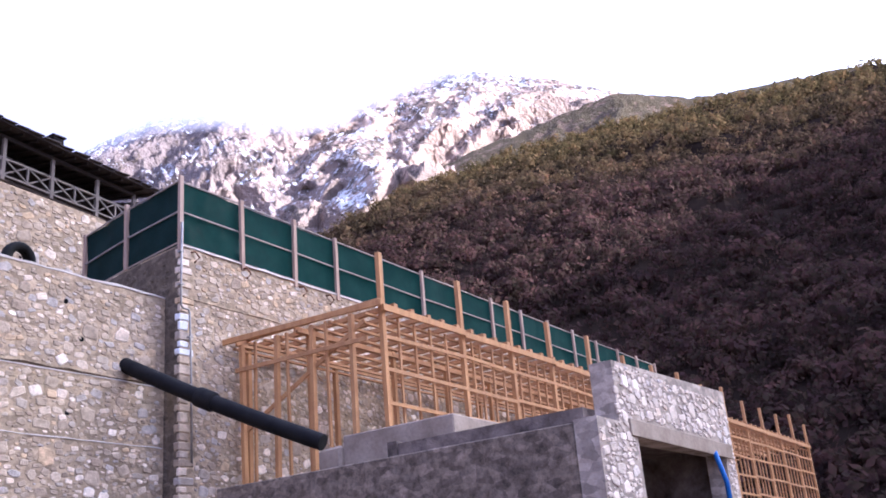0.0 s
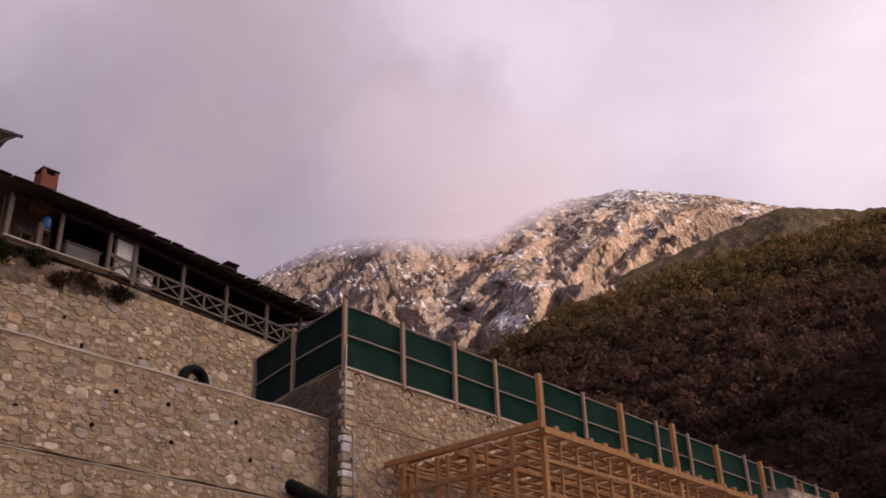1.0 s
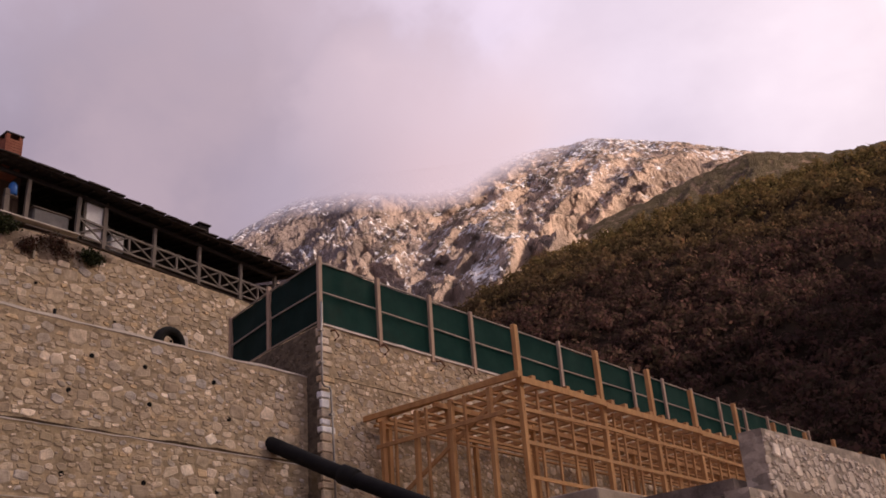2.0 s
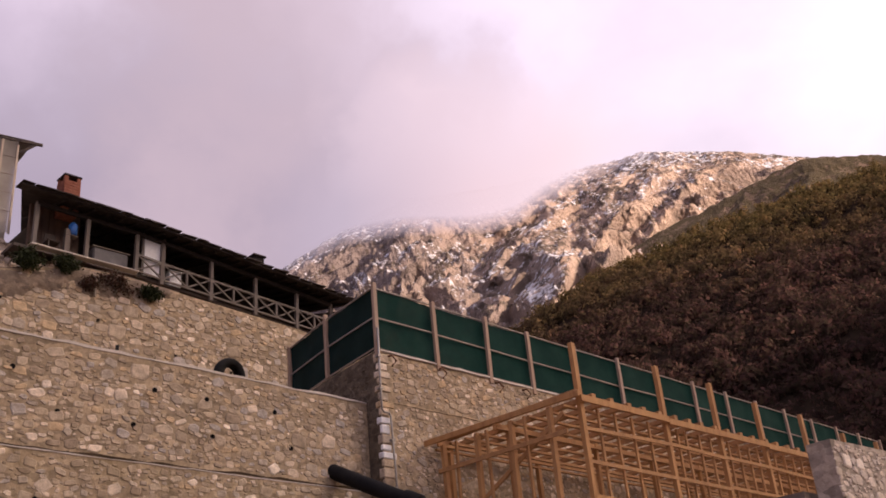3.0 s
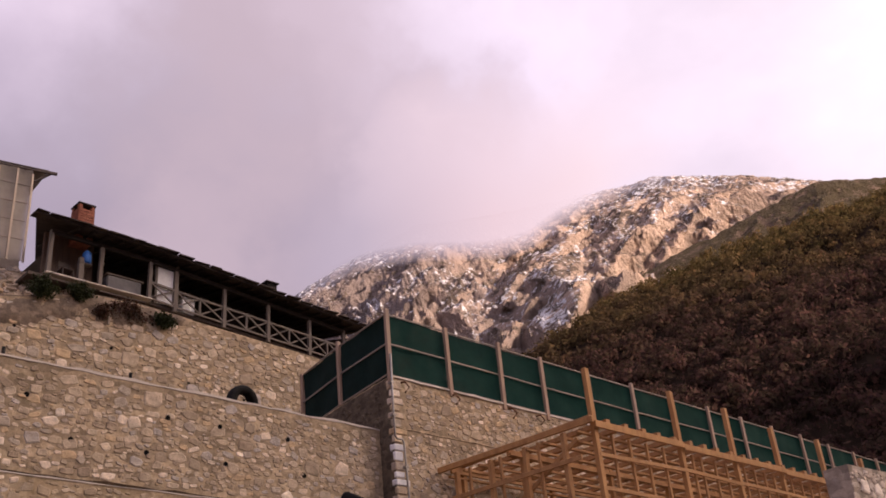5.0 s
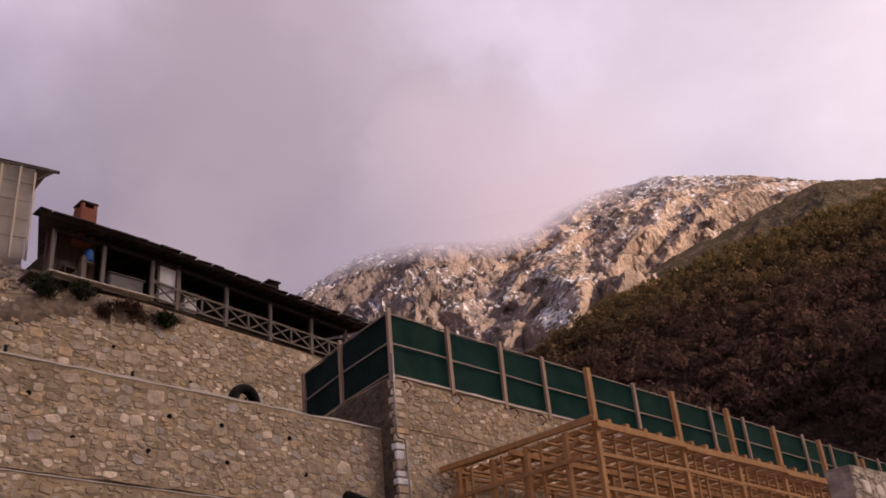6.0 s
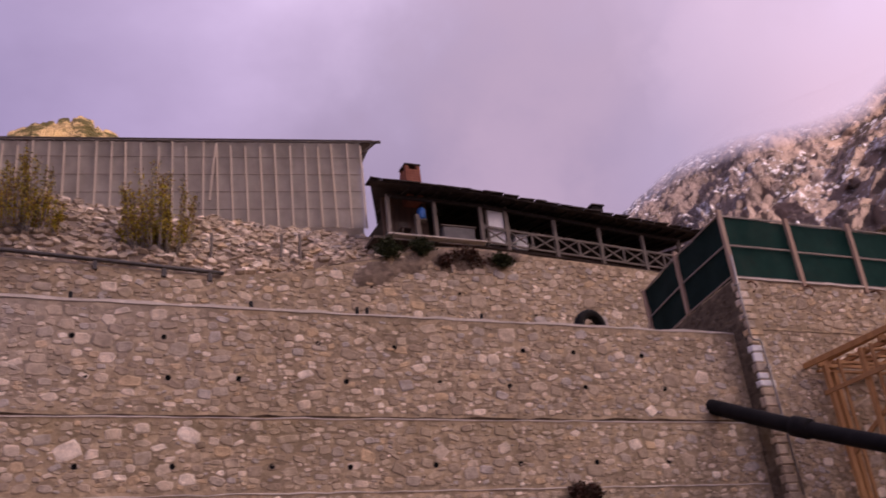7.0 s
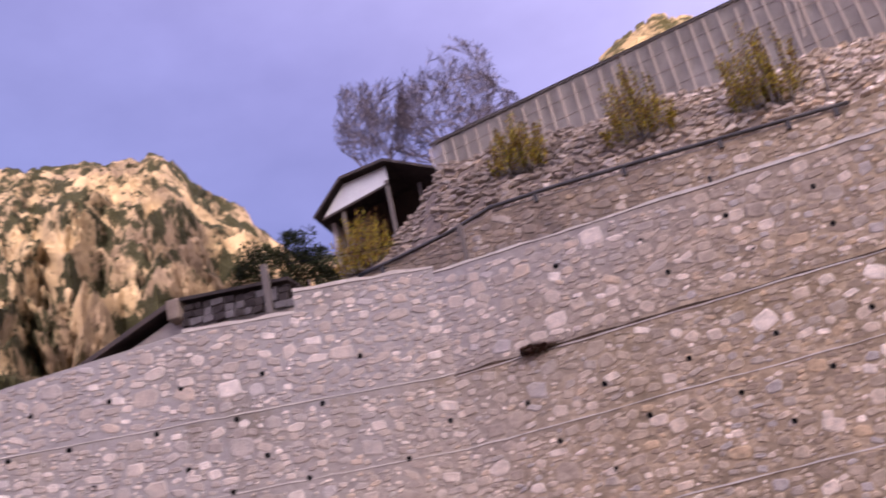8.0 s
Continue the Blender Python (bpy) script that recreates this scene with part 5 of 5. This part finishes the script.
def tiled_roof():
    """Low house whose dark roof shows over the end of the wall."""
    r = root("low_house", (-14, 24, 9), "low house with a dark stone-tiled roof behind the wall", "house")
    ridge, left, right = Vector((-14.0, 24, 13.55)), Vector((-17.6, 24, 12.35)), Vector((-10.4, 24, 13.1))
    d = 3.5
    part("body", prism([(-17.0, 8.0), (-10.5, 8.0), (-10.5, 12.6), (-14.0, 13.3), (-17.0, 12.3)], 24.25, 24.25 + d), BODY, r)
    roof = bmesh.new()
    for p, q in ((left, ridge), (ridge, right)):
        pts = []
        for v in (p, q):
            for dy in (-0.1, d + 0.3):
                for t in (0.0, 0.1):
                    pts.append(roof.verts.new((v.x, v.y + dy, v.z + t)))
        for f in ((0, 2, 6, 4), (1, 5, 7, 3), (0, 4, 5, 1), (2, 3, 7, 6), (0, 1, 3, 2), (4, 6, 7, 5)):
            roof.faces.new([pts[i] for i in f])
    bmesh.ops.recalc_face_normals(roof, faces=roof.faces)
    rf = part("roof", roof, ROOF, r)
    rng = random.Random(9)
    # stone slabs hung along the fascia and verge
    for row in range(3):
        x = -13.8
        while x < -10.5:
            w = rng.uniform(0.25, 0.45)
            zz = 13.5 - (x + 14.0) * 0.125 - row * 0.26
            part("tile", box((x, 24.02 - 0.09 * row, zz - 0.26), (x + w - 0.05, 24.16 - 0.09 * row, zz - 0.06), jitter=0.02), TILE_GREY if rng.random() < 0.35 else ROOF, rf)
            x += w
    part("ridge_cap", box((-14.25, 23.8, 13.0), (-13.85, 24.3, 13.62), bevel=0.04, jitter=0.02), CONCRETE, r)
    part("verge_board", beam((-17.7, 23.86, 12.34), (-14.0, 23.86, 13.56), 0.06, 0.16), OLD_WOOD, r)


TILE_GREY = plain_mat("grey_stone_tile", (0.12, 0.105, 0.10), (0.2, 0.18, 0.17), 3.0, 0.85)
tiled_roof()


def wire_fence():
    r = root("wire_fence", (-9, 20, 9), "timber post with thin wire at the wall's end", "fence")
    k = 18.0 / 24
    px, py = -11.1 * k, 18.0
    part("post", beam((px, py, 8.0), (px - 0.02, py, 1.6 + 12.22 * k), 0.13, 0.11), GREY_WOOD, r)
    for z in (10.7, 10.2):
        part("wire", tube([(px, py, z), (px + 2.0, py + 0.8, z + 0.02), (px + 4.0, py + 1.6, z + 0.15)], 0.007, sides=5), RUBBER, r)
    part("post", beam((px + 4.0, py + 1.6, 8.4), (px + 4.0, py + 1.6, 11.0), 0.1, 0.1), GREY_WOOD, r)


wire_fence()


def pipe_rail():
    """The dark hose and rail along the top of the upper wall."""
    r = root("hand_rail", (0, Y_UP, 14), "long dark iron rail along the upper wall's edge", "rail")
    y = Y_UP - 0.05
    pts = [(-9.4, up_z(11.28)), (-8.0, up_z(11.42)), (-6.4, up_z(11.62)), (-4.9, up_z(11.92)), (-3.0, up_z(11.92)), (0, up_z(11.83)), (3.0, up_z(11.72)), (4.4 * KU, up_z(11.62))]
    part("rail_bar", tube([(x, y, z) for x, z in pts], 0.065, sides=8), IRON, r)
    part("rail_flange", beam((-4.9, y + 0.08, up_z(11.92) - 0.1), (4.4 * KU, y + 0.08, up_z(11.62) - 0.08), 0.05, 0.05), RAIL_WOOD, r)
    for x in (-8.6, -6.0, -3.5, -0.8, 2.0, 3.9, 5.2):
        z = lerp_list(pts, x)
        part("post", box((x - 0.06, y - 0.04, z - 0.3), (x + 0.06, y + 0.09, z)), IRON, r)
    for x, h in ((5.4, 1.0), (7.6, 1.1), (8.2, 1.0)):
        zz = bank_height(x, Y_UP + 0.9)
        tagged(part("stake", beam((x, Y_UP + 0.9, zz - 0.2), (x + 0.05, Y_UP + 0.9, zz + h), 0.08, 0.08), GREY_WOOD, None), "weathered timber stake in the bank", "stake", "stakes on the bank")


IRON = plain_mat("dark_iron", (0.035, 0.03, 0.03), (0.08, 0.07, 0.065), 5.0, 0.6)
pipe_rail()

# ---- plants ----


def cards(specs, mat, name):
    """Small bent leaf blades: place, direction, length, width."""
    vs, fs = [], []
    for p, d, l, w, side in specs:
        b = len(vs)
        tip = p + d * l
        mid = p + d * (l * 0.5) + side.cross(d) * (w * 0.25)
        vs += [p - side * w * 0.15, p + side * w * 0.15, mid + side * w * 0.5, tip, mid - side * w * 0.5]
        fs += [(b, b + 1, b + 2, b + 4), (b + 4, b + 2, b + 3)]
    me = bpy.data.meshes.new(name)
    me.from_pydata([tuple(v) for v in vs], [], fs)
    me.materials.append(mat)
    return me


def unit(rng):
    v = Vector((rng.gauss(0, 1), rng.gauss(0, 1), rng.gauss(0, 1)))
    return v.normalized() if v.length > 0.01 else Vector((0, 0, 1))


def broom(at, w, h, seed, label, mat, stems=84, leaves=95):
    """An upright bush: many thin stems from one foot, blades along them."""
    rng = random.Random(seed)
    at = Vector(at)
    r = root("bush", at, label, "bush", "bushes on the bank")
    bm = bmesh.new()
    specs = []
    for _ in range(stems):
        lean = rng.uniform(0, 1) ** 0.7
        a = rng.uniform(0, 2 * math.pi)
        foot = at + Vector((math.cos(a) * w * 0.36 * lean, math.sin(a) * w * 0.25 * lean, 0))
        tip = foot + Vector((math.cos(a) * w * 0.09 * lean, math.sin(a) * w * 0.08 * lean, h * rng.uniform(0.25, 1.25) * (1.15 - 0.45 * lean)))
        mid = foot.lerp(tip, 0.5) + Vector((0, 0, h * 0.06))
        tube([foot, mid, tip], [0.018, 0.012, 0.004], bm, 4)
        for _ in range(leaves):
            t = rng.uniform(0.12, 1.0)
            p = foot.lerp(mid, t * 2) if t < 0.5 else mid.lerp(tip, t * 2 - 1)
            p = p + unit(rng) * rng.uniform(0, 0.13)
            d = (unit(rng) + Vector((0, 0, 0.9))).normalized()
            specs.append((p, d, rng.uniform(0.06, 0.15), rng.uniform(0.022, 0.042), d.cross(unit(rng)).normalized()))
    part("stem", bm, GREY_WOOD, r)
    part("foliage", cards(specs, mat, "foliage"), mat, r)


YELLOW_LEAF = leaf_mat("yellow_broom_leaf", ((0.44, 0.33, 0.03), (0.52, 0.40, 0.035), (0.30, 0.27, 0.03), (0.28, 0.15, 0.04), (0.15, 0.13, 0.03), (0.20, 0.10, 0.045)))
GREEN_LEAF = leaf_mat("dark_green_leaf", ((0.02, 0.03, 0.012), (0.035, 0.045, 0.016), (0.05, 0.055, 0.02), (0.028, 0.034, 0.014)))
RED_LEAF = leaf_mat("red_brown_leaf", ((0.10, 0.05, 0.035), (0.075, 0.04, 0.03), (0.13, 0.075, 0.05), (0.06, 0.045, 0.025)))
for bx, by, bw, bh, sd in ((3.9, 28.2, 2.9, 2.5, 1), (0.0, 28.4, 2.7, 2.3, 2), (-3.9, 28.7, 2.6, 1.7, 3), (-9.7, 28.9, 2.5, 2.0, 4)):
    broom((bx, by, bank_height(bx, by) - 0.05), bw, bh, sd, "upright bush with thin yellow-green leaves on the bank", YELLOW_LEAF)


def low_bush(at, w, h, seed, mat, label, fuzz=0.17):
    rng = random.Random(seed)
    at = Vector(at)
    r = root("bush", at, label, "bush", "bushes under the house")
    bm = bmesh.new()
    specs = []
    for _ in range(40):
        d = (unit(rng) + Vector((0, -0.3, 0.25))).normalized()
        tip = Vector((at.x + d.x * w * 0.5 * rng.uniform(0.5, 1), at.y + d.y * 0.3, at.z + d.z * h * 0.55))
        foot = at + Vector((rng.gauss(0, 0.24) * w, rng.uniform(-0.03, 0.03), rng.gauss(0.05, 0.2) * h))
        tip = foot.lerp(tip, rng.uniform(0.35, 0.75)) + Vector((0, 0, rng.uniform(-0.25, 0.2) * h))
        tube([foot, foot.lerp(tip, 0.5) + unit(rng) * 0.04, tip], [0.014, 0.01, 0.004], bm, 4)
        for _ in range(26 if mat is RED_LEAF else 46):
            p = foot.lerp(tip, rng.uniform(0.1, 1.05)) + unit(rng) * rng.uniform(0.02, 1.0) * fuzz
            dd = unit(rng)
            specs.append((p, dd, rng.uniform(0.05, 0.13), rng.uniform(0.03, 0.06), dd.cross(unit(rng)).normalized()))
    part("stem", bm, GREY_WOOD, r)
    part("foliage", cards(specs, mat, "foliage"), mat, r)




def earth_slope():
    """Slipped brown earth and grass roots over the wall top, under the veranda."""
    bm = bmesh.new()
    rows = []
    for j in range(13):
        t = j / 12
        row = []
        for i in range(61):
            x = 9.4 + 6.6 * i / 60
            top = min(upper_top(x) + 0.05, hz(13.98) - 0.12)
            low = top - 0.95 + 0.35 * noise.noise(Vector((x * 1.1, 3.0, 0))) + max(0.0, x - 13.6) * 0.28
            swell = math.sin(math.pi * min(1.0, t * 0.9 + 0.08)) * (0.10 + 0.07 * noise.noise(Vector((x * 2.3, t * 2.0, 1.0)))) + 0.03 * noise.noise(Vector((x * 7, t * 7, 4)))
            row.append(bm.verts.new((x, Y_UP + 0.04 - swell * min(1.0, i / 5, (60 - i) / 5), low + (top - low) * t)))
        rows.append(row)
    for a, b in zip(rows, rows[1:]):
        for i in range(60):
            bm.faces.new((a[i], a[i + 1], b[i + 1], b[i])).smooth = True
    tagged(part("earth_slope", bm, BANK_EARTH, None), "slipped brown earth over the stone wall below the veranda", "earth bank", kind="structure")


earth_slope()
for x, z, w, h, sd, mt, lb in ((10.85, 15.55, 1.15, 0.7, 11, GREEN_LEAF, "dark green bush hanging over the wall"), (12.0, 15.75, 0.7, 0.5, 12, GREEN_LEAF, "small dark green bush on the wall"),
                               (13.6, 15.45, 1.7, 0.95, 13, RED_LEAF, "red-brown withered creeper on the wall"), (14.85, 15.45, 0.7, 0.45, 14, GREEN_LEAF, "small dark green bush on the wall"),
                               (12.75, 15.3, 0.5, 0.35, 16, RED_LEAF, "withered brown tuft on the wall")):
    low_bush((x, Y_UP - 0.12, z), w, h, sd, mt, lb)
tagged(part("stake", beam((13.0, Y_UP - 0.1, 14.9), (13.0, Y_UP - 0.1, 15.55), 0.06, 0.06), RAIL_WOOD, None), "pale timber stake against the wall", "stake", "stakes on the bank")
for x, y, z, sd in ((-3.0, 17.17, 7.0, 21), (10.4, 17.12, 5.45, 22), (10.7, 17.1, 5.42, 23)):
    low_bush((x, y - 0.02, z), 0.75 if sd == 21 else 0.35, 0.04 if sd == 21 else 0.3, sd, RED_LEAF, "small tuft of weeds growing from the wall joint", 0.025 if sd == 21 else 0.12)


def bare_tree(at, h, wide, seed):
    """Leafless tree: trunk, rising limbs and a dense dome of fine twigs."""
    rng = random.Random(seed)
    at = Vector(at)
    r = root("bare_tree", at, "leafless grey-brown tree with a dome of fine twigs", "tree", "bare trees")
    trunk, crown = bmesh.new(), bmesh.new()
    heart = at + Vector((0, 0, h * 0.58))

    def inside(p):
        q = p - heart
        wob = 1.0 + 0.22 * noise.noise(p * 0.8 + Vector((seed, 0, 0)))
        return (q.x * q.x + q.y * q.y) / (wide * 0.5) ** 2 + (q.z / (h * 0.45)) ** 2 < wob * wob

    def grow(p, d, l, rad, depth):
        bend = d + unit(rng) * 0.22 + Vector((0, 0, 0.12))
        mid = p + d * l * 0.5
        end = mid + bend.normalized() * l * 0.5
        if depth > 1 and not inside(end):
            mid, end = p + d * l * 0.22, p + d * l * 0.45
            if not inside(end):
                return
        tube([p, mid, end], [rad, rad * 0.85, rad * 0.65], trunk if depth < 2 else crown, 6 if depth < 2 else 3)
        if depth >= 7:
            return
        for i in range(4 if depth < 5 else 3):
            side = unit(rng)
            side -= side.dot(d) * d
            nd = (d * 0.85 + side.normalized() * rng.uniform(0.35, 1.0) * 0.75).normalized()
            grow(p.lerp(end, rng.uniform(0.5, 1.0)), nd, l * rng.uniform(0.6, 0.8), max(0.015, rad * 0.58), depth + 1)
    grow(at, Vector((rng.uniform(-0.05, 0.05), 0, 1)), h * 0.37, 0.15, 0)
    part("trunk", trunk, BARK, r)
    part("crown", crown, BARK, r)


BARK = plain_mat("grey_bark", (0.19, 0.155, 0.165), (0.31, 0.26, 0.27), 4.0, 0.9)
bare_tree((-12.3, 42, 19.2), 13.5, 4.4, 5)
bare_tree((-8.2, 42, 18.9), 13.0, 6.0, 8)
bare_tree((-5.9, 43.5, 18.0), 10.0, 3.4, 11)


def evergreen(at, w, h, seed):
    rng = random.Random(seed)
    at = Vector(at)
    r = root("evergreen_tree", at, "dense dark evergreen tree behind the wall", "tree", "evergreens by the shed")
    part("trunk", tube([at, at + Vector((0, 0, h * 0.5))], [0.15, 0.06], sides=7), BARK, r)
    specs = []
    for _ in range(60):
        c = at + Vector((rng.uniform(-0.5, 0.5) * w, rng.uniform(-0.4, 0.4) * w, h * rng.uniform(0.25, 0.95)))
        k = rng.uniform(0.25, 0.5)
        for _ in range(130):
            d = unit(rng)
            specs.append((c + d * k * rng.random() ** 0.4 * w * 0.4, d, rng.uniform(0.1, 0.22), rng.uniform(0.04, 0.08), d.cross(unit(rng)).normalized()))
    part("crown", cards(specs, GREEN_LEAF, "crown"), GREEN_LEAF, r)


evergreen((-18.3, 40, 18.0), 3.0, 4.8, 3)
evergreen((-16.4, 40, 18.0), 2.4, 5.0, 4)
evergreen((-19.8, 40, 17.4), 1.8, 3.2, 6)
# ---- woods on the hill ----


def woods():
    """Leafless and evergreen crowns, each a loose ball of small twig sprays."""
    rng = np.random.default_rng(77)
    hv = np.array([v.co[:] for v in HILL.data.vertices])
    az = -np.degrees(np.arctan2(hv[:, 0], hv[:, 1]))
    pick = np.where((az < -45) & (az > -93))[0]
    n, m = 11500, 42
    at = hv[pick[rng.integers(len(pick), size=n)]] + rng.uniform(-3, 3, (n, 3)) * (1, 1, 0)
    size = rng.uniform(2.0, 6.2, n) * (0.75 + 0.5 * rng.random(n))
    d = rng.normal(size=(n, m, 3))
    d /= np.linalg.norm(d, axis=2)[:, :, None]
    c = at[:, None] + d * (size[:, None] * rng.random((n, m)) ** 0.45)[:, :, None] * (1, 1, 0.85) + np.array((0, 0, 1.0)) * (size * 0.55)[:, None, None]
    t = np.cross(d + rng.normal(size=(n, m, 3)) * 0.3, rng.normal(size=(n, m, 3)))
    t /= np.linalg.norm(t, axis=2)[:, :, None]
    b = np.cross(d, t)
    b /= np.linalg.norm(b, axis=2)[:, :, None] + 1e-6
    l = (size[:, None] * rng.uniform(0.13, 0.28, (n, m)))[:, :, None]
    quad = np.stack([c - t * l, c + b * l * 0.6, c + t * l * 1.1, c - b * l * 0.6], 2).reshape(-1, 3)
    k = n * m
    me = bpy.data.meshes.new("woods")
    me.vertices.add(k * 4)
    me.vertices.foreach_set("co", quad.ravel())
    me.loops.add(k * 4)
    me.loops.foreach_set("vertex_index", np.arange(k * 4, dtype=np.int32))
    me.polygons.add(k)
    me.polygons.foreach_set("loop_start", np.arange(0, k * 4, 4, dtype=np.int32))
    me.update(calc_edges=True)
    me.materials.append(WOOD_LEAF)
    tagged(new("woods", me), "dense winter woods in dark brown, rust and green", "woods", kind="stuff")


def woods_mat():
    """Crowns in patches of brown, rust and muted green; more evergreen towards the crest, where painted sunlight lifts
    the colour.
    """
    m, k = material("winter_woods", 0.9)
    geo = k.n("ShaderNodeNewGeometry")
    pos = geo.outputs["Position"]
    z = k.n("ShaderNodeSeparateXYZ", Vector=pos).outputs[2]
    n1 = k.noise(pos, 0.03, 5, 0.6)
    n2 = k.noise(pos, 0.16, 3, 0.6)
    high = k.n("ShaderNodeMapRange", Value=k.math("ADD", z, k.math("MULTIPLY", k.math("SUBTRACT", n1, 0.5), 160.0)), From_Min=205.0, From_Max=320.0).outputs[0]
    low_c = k.ramp(n2, [(0.32, (0.036, 0.026, 0.023)), (0.45, (0.068, 0.039, 0.034)), (0.55, (0.044, 0.036, 0.024)), (0.66, (0.088, 0.048, 0.040)), (0.75, (0.046, 0.031, 0.027))])
    # paler than low_c: the sunlit band along the crest, put into the colour
    high_c = k.ramp(n2, [(0.32, (0.062, 0.052, 0.022)), (0.5, (0.105, 0.082, 0.034)), (0.68, (0.135, 0.088, 0.040))])
    c = k.mix(high, low_c, high_c)
    c = k.mix(1.0, c, k.ramp(k.noise(pos, 0.075, 4, 0.6), [(0.34, (0.6, 0.64, 0.67)), (0.5, (1.1, 1.08, 1.13)), (0.66, (1.7, 1.53, 1.52))]), "MULTIPLY")
    c = k.mix(0.6, c, k.ramp(geo.outputs["Random Per Island"], [(0.0, (0.85,) * 3), (1.0, (1.15,) * 3)]), "MULTIPLY")
    k.link(c, k.bsdf.inputs["Base Color"])
    k.bsdf.inputs["Specular IOR Level"].default_value = 0.0
    through_light = k.n("ShaderNodeBsdfTranslucent", Color=c)
    both = k.n("ShaderNodeMixShader", Fac=0.45)
    k.link(k.bsdf.outputs[0], both.inputs[1])
    k.link(through_light.outputs[0], both.inputs[2])
    k.link(both.outputs[0], k.out.inputs[0])
    return m


WOOD_LEAF = woods_mat()
woods()

# ---- cloud resting on the crest ----


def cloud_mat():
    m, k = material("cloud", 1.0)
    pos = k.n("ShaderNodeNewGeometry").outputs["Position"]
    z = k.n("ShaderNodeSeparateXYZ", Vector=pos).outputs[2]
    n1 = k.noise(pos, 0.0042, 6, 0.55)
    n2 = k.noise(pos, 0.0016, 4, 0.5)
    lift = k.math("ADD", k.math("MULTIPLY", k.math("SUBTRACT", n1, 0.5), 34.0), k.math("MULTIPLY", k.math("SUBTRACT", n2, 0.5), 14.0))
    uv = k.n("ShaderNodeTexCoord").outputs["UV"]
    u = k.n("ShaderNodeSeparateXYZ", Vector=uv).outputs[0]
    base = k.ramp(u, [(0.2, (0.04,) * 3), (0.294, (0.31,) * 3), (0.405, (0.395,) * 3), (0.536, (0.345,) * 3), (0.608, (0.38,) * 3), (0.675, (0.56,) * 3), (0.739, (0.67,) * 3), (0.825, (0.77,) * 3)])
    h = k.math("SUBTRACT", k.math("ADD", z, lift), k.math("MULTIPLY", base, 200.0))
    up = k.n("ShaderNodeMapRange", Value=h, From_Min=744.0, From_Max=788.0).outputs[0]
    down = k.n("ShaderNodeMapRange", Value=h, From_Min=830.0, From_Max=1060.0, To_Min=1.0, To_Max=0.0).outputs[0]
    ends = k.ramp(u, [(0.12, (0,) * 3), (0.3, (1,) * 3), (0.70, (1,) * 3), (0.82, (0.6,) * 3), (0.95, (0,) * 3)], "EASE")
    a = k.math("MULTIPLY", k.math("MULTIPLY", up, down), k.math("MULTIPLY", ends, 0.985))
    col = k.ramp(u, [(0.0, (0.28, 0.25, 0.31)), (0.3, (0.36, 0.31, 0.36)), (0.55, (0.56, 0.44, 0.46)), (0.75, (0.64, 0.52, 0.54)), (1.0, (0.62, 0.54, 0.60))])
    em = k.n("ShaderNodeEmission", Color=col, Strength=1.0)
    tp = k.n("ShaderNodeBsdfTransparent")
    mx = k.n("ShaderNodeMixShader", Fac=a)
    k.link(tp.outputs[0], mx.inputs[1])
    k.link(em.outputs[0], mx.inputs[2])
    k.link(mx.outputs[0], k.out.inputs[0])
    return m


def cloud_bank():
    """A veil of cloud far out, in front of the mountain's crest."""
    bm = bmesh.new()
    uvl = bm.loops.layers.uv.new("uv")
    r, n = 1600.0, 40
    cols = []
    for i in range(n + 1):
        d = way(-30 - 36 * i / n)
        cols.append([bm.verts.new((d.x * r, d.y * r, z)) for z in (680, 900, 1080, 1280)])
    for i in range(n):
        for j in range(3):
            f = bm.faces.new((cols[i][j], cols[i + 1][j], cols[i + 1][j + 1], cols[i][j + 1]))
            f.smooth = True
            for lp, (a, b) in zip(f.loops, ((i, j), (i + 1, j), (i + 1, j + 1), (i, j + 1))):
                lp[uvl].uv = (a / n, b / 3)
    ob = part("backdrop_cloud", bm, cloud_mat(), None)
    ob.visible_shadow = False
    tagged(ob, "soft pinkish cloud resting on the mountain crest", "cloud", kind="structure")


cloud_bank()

# ---- stones of the walls ----


def wall_stones():
    rng = np.random.default_rng(51)
    gaps = ((-99, 99, 6.9, 7.02), (-99, 99, 5.55, 5.63), (-99, 99, 3.88, 3.95))
    set_stones(MAIN_WALL, lay_rubble(BEND - 0.15, X_PIER, 2.6, Z_COPE - 0.1, 0.29, rng, 0.85, gaps), facing(Y_MAIN), (-1.0, 6.5, 5.6, 9.0), rng, 0.013)
    set_stones(LEFT_WALL, lay_rubble(-20, 0.12, 2.6, lambda u: left_top(u) - 0.08, 0.29, rng, 0.88, gaps), left_frame, (-6.0, 0, 5.6, 9.2), rng, 0.014)
    set_stones(PIER_WALL, lay_rubble(X_PIER + 0.42, 46, 3.0, Z_PIER - 0.05, 0.28, rng, 0.7, ((-99, 99, 8.93, 8.99),)), facing(Y_PIER), (15.4, 24.0, 8.0, 10.3), rng, 0.015)
    side = math.atan2(0.32, 2.35)

    def pier_side(u, v):
        return Matrix.Translation((X_PIER + u * math.sin(side), Y_PIER + u * math.cos(side), v)) @ Matrix.Rotation(-math.pi / 2 - side, 4, "Z")
    set_stones(PIER_WALL, lay_rubble(0.4, 2.3, 4.0, Z_PIER - 0.05, 0.27, rng, 0.8), pier_side, (0, 9, 90, 99), rng, 0.02, mat=SHADED_MORTAR)
    set_stones(UPPER_WALL, lay_rubble(-13.8, 23.8, 8.6, lambda u: upper_top(u) - 0.05, 0.44, rng, 0.88), facing(Y_UP), (5.0, 17.0, 12.5, 16.5), rng, 0.022)


wall_stones()
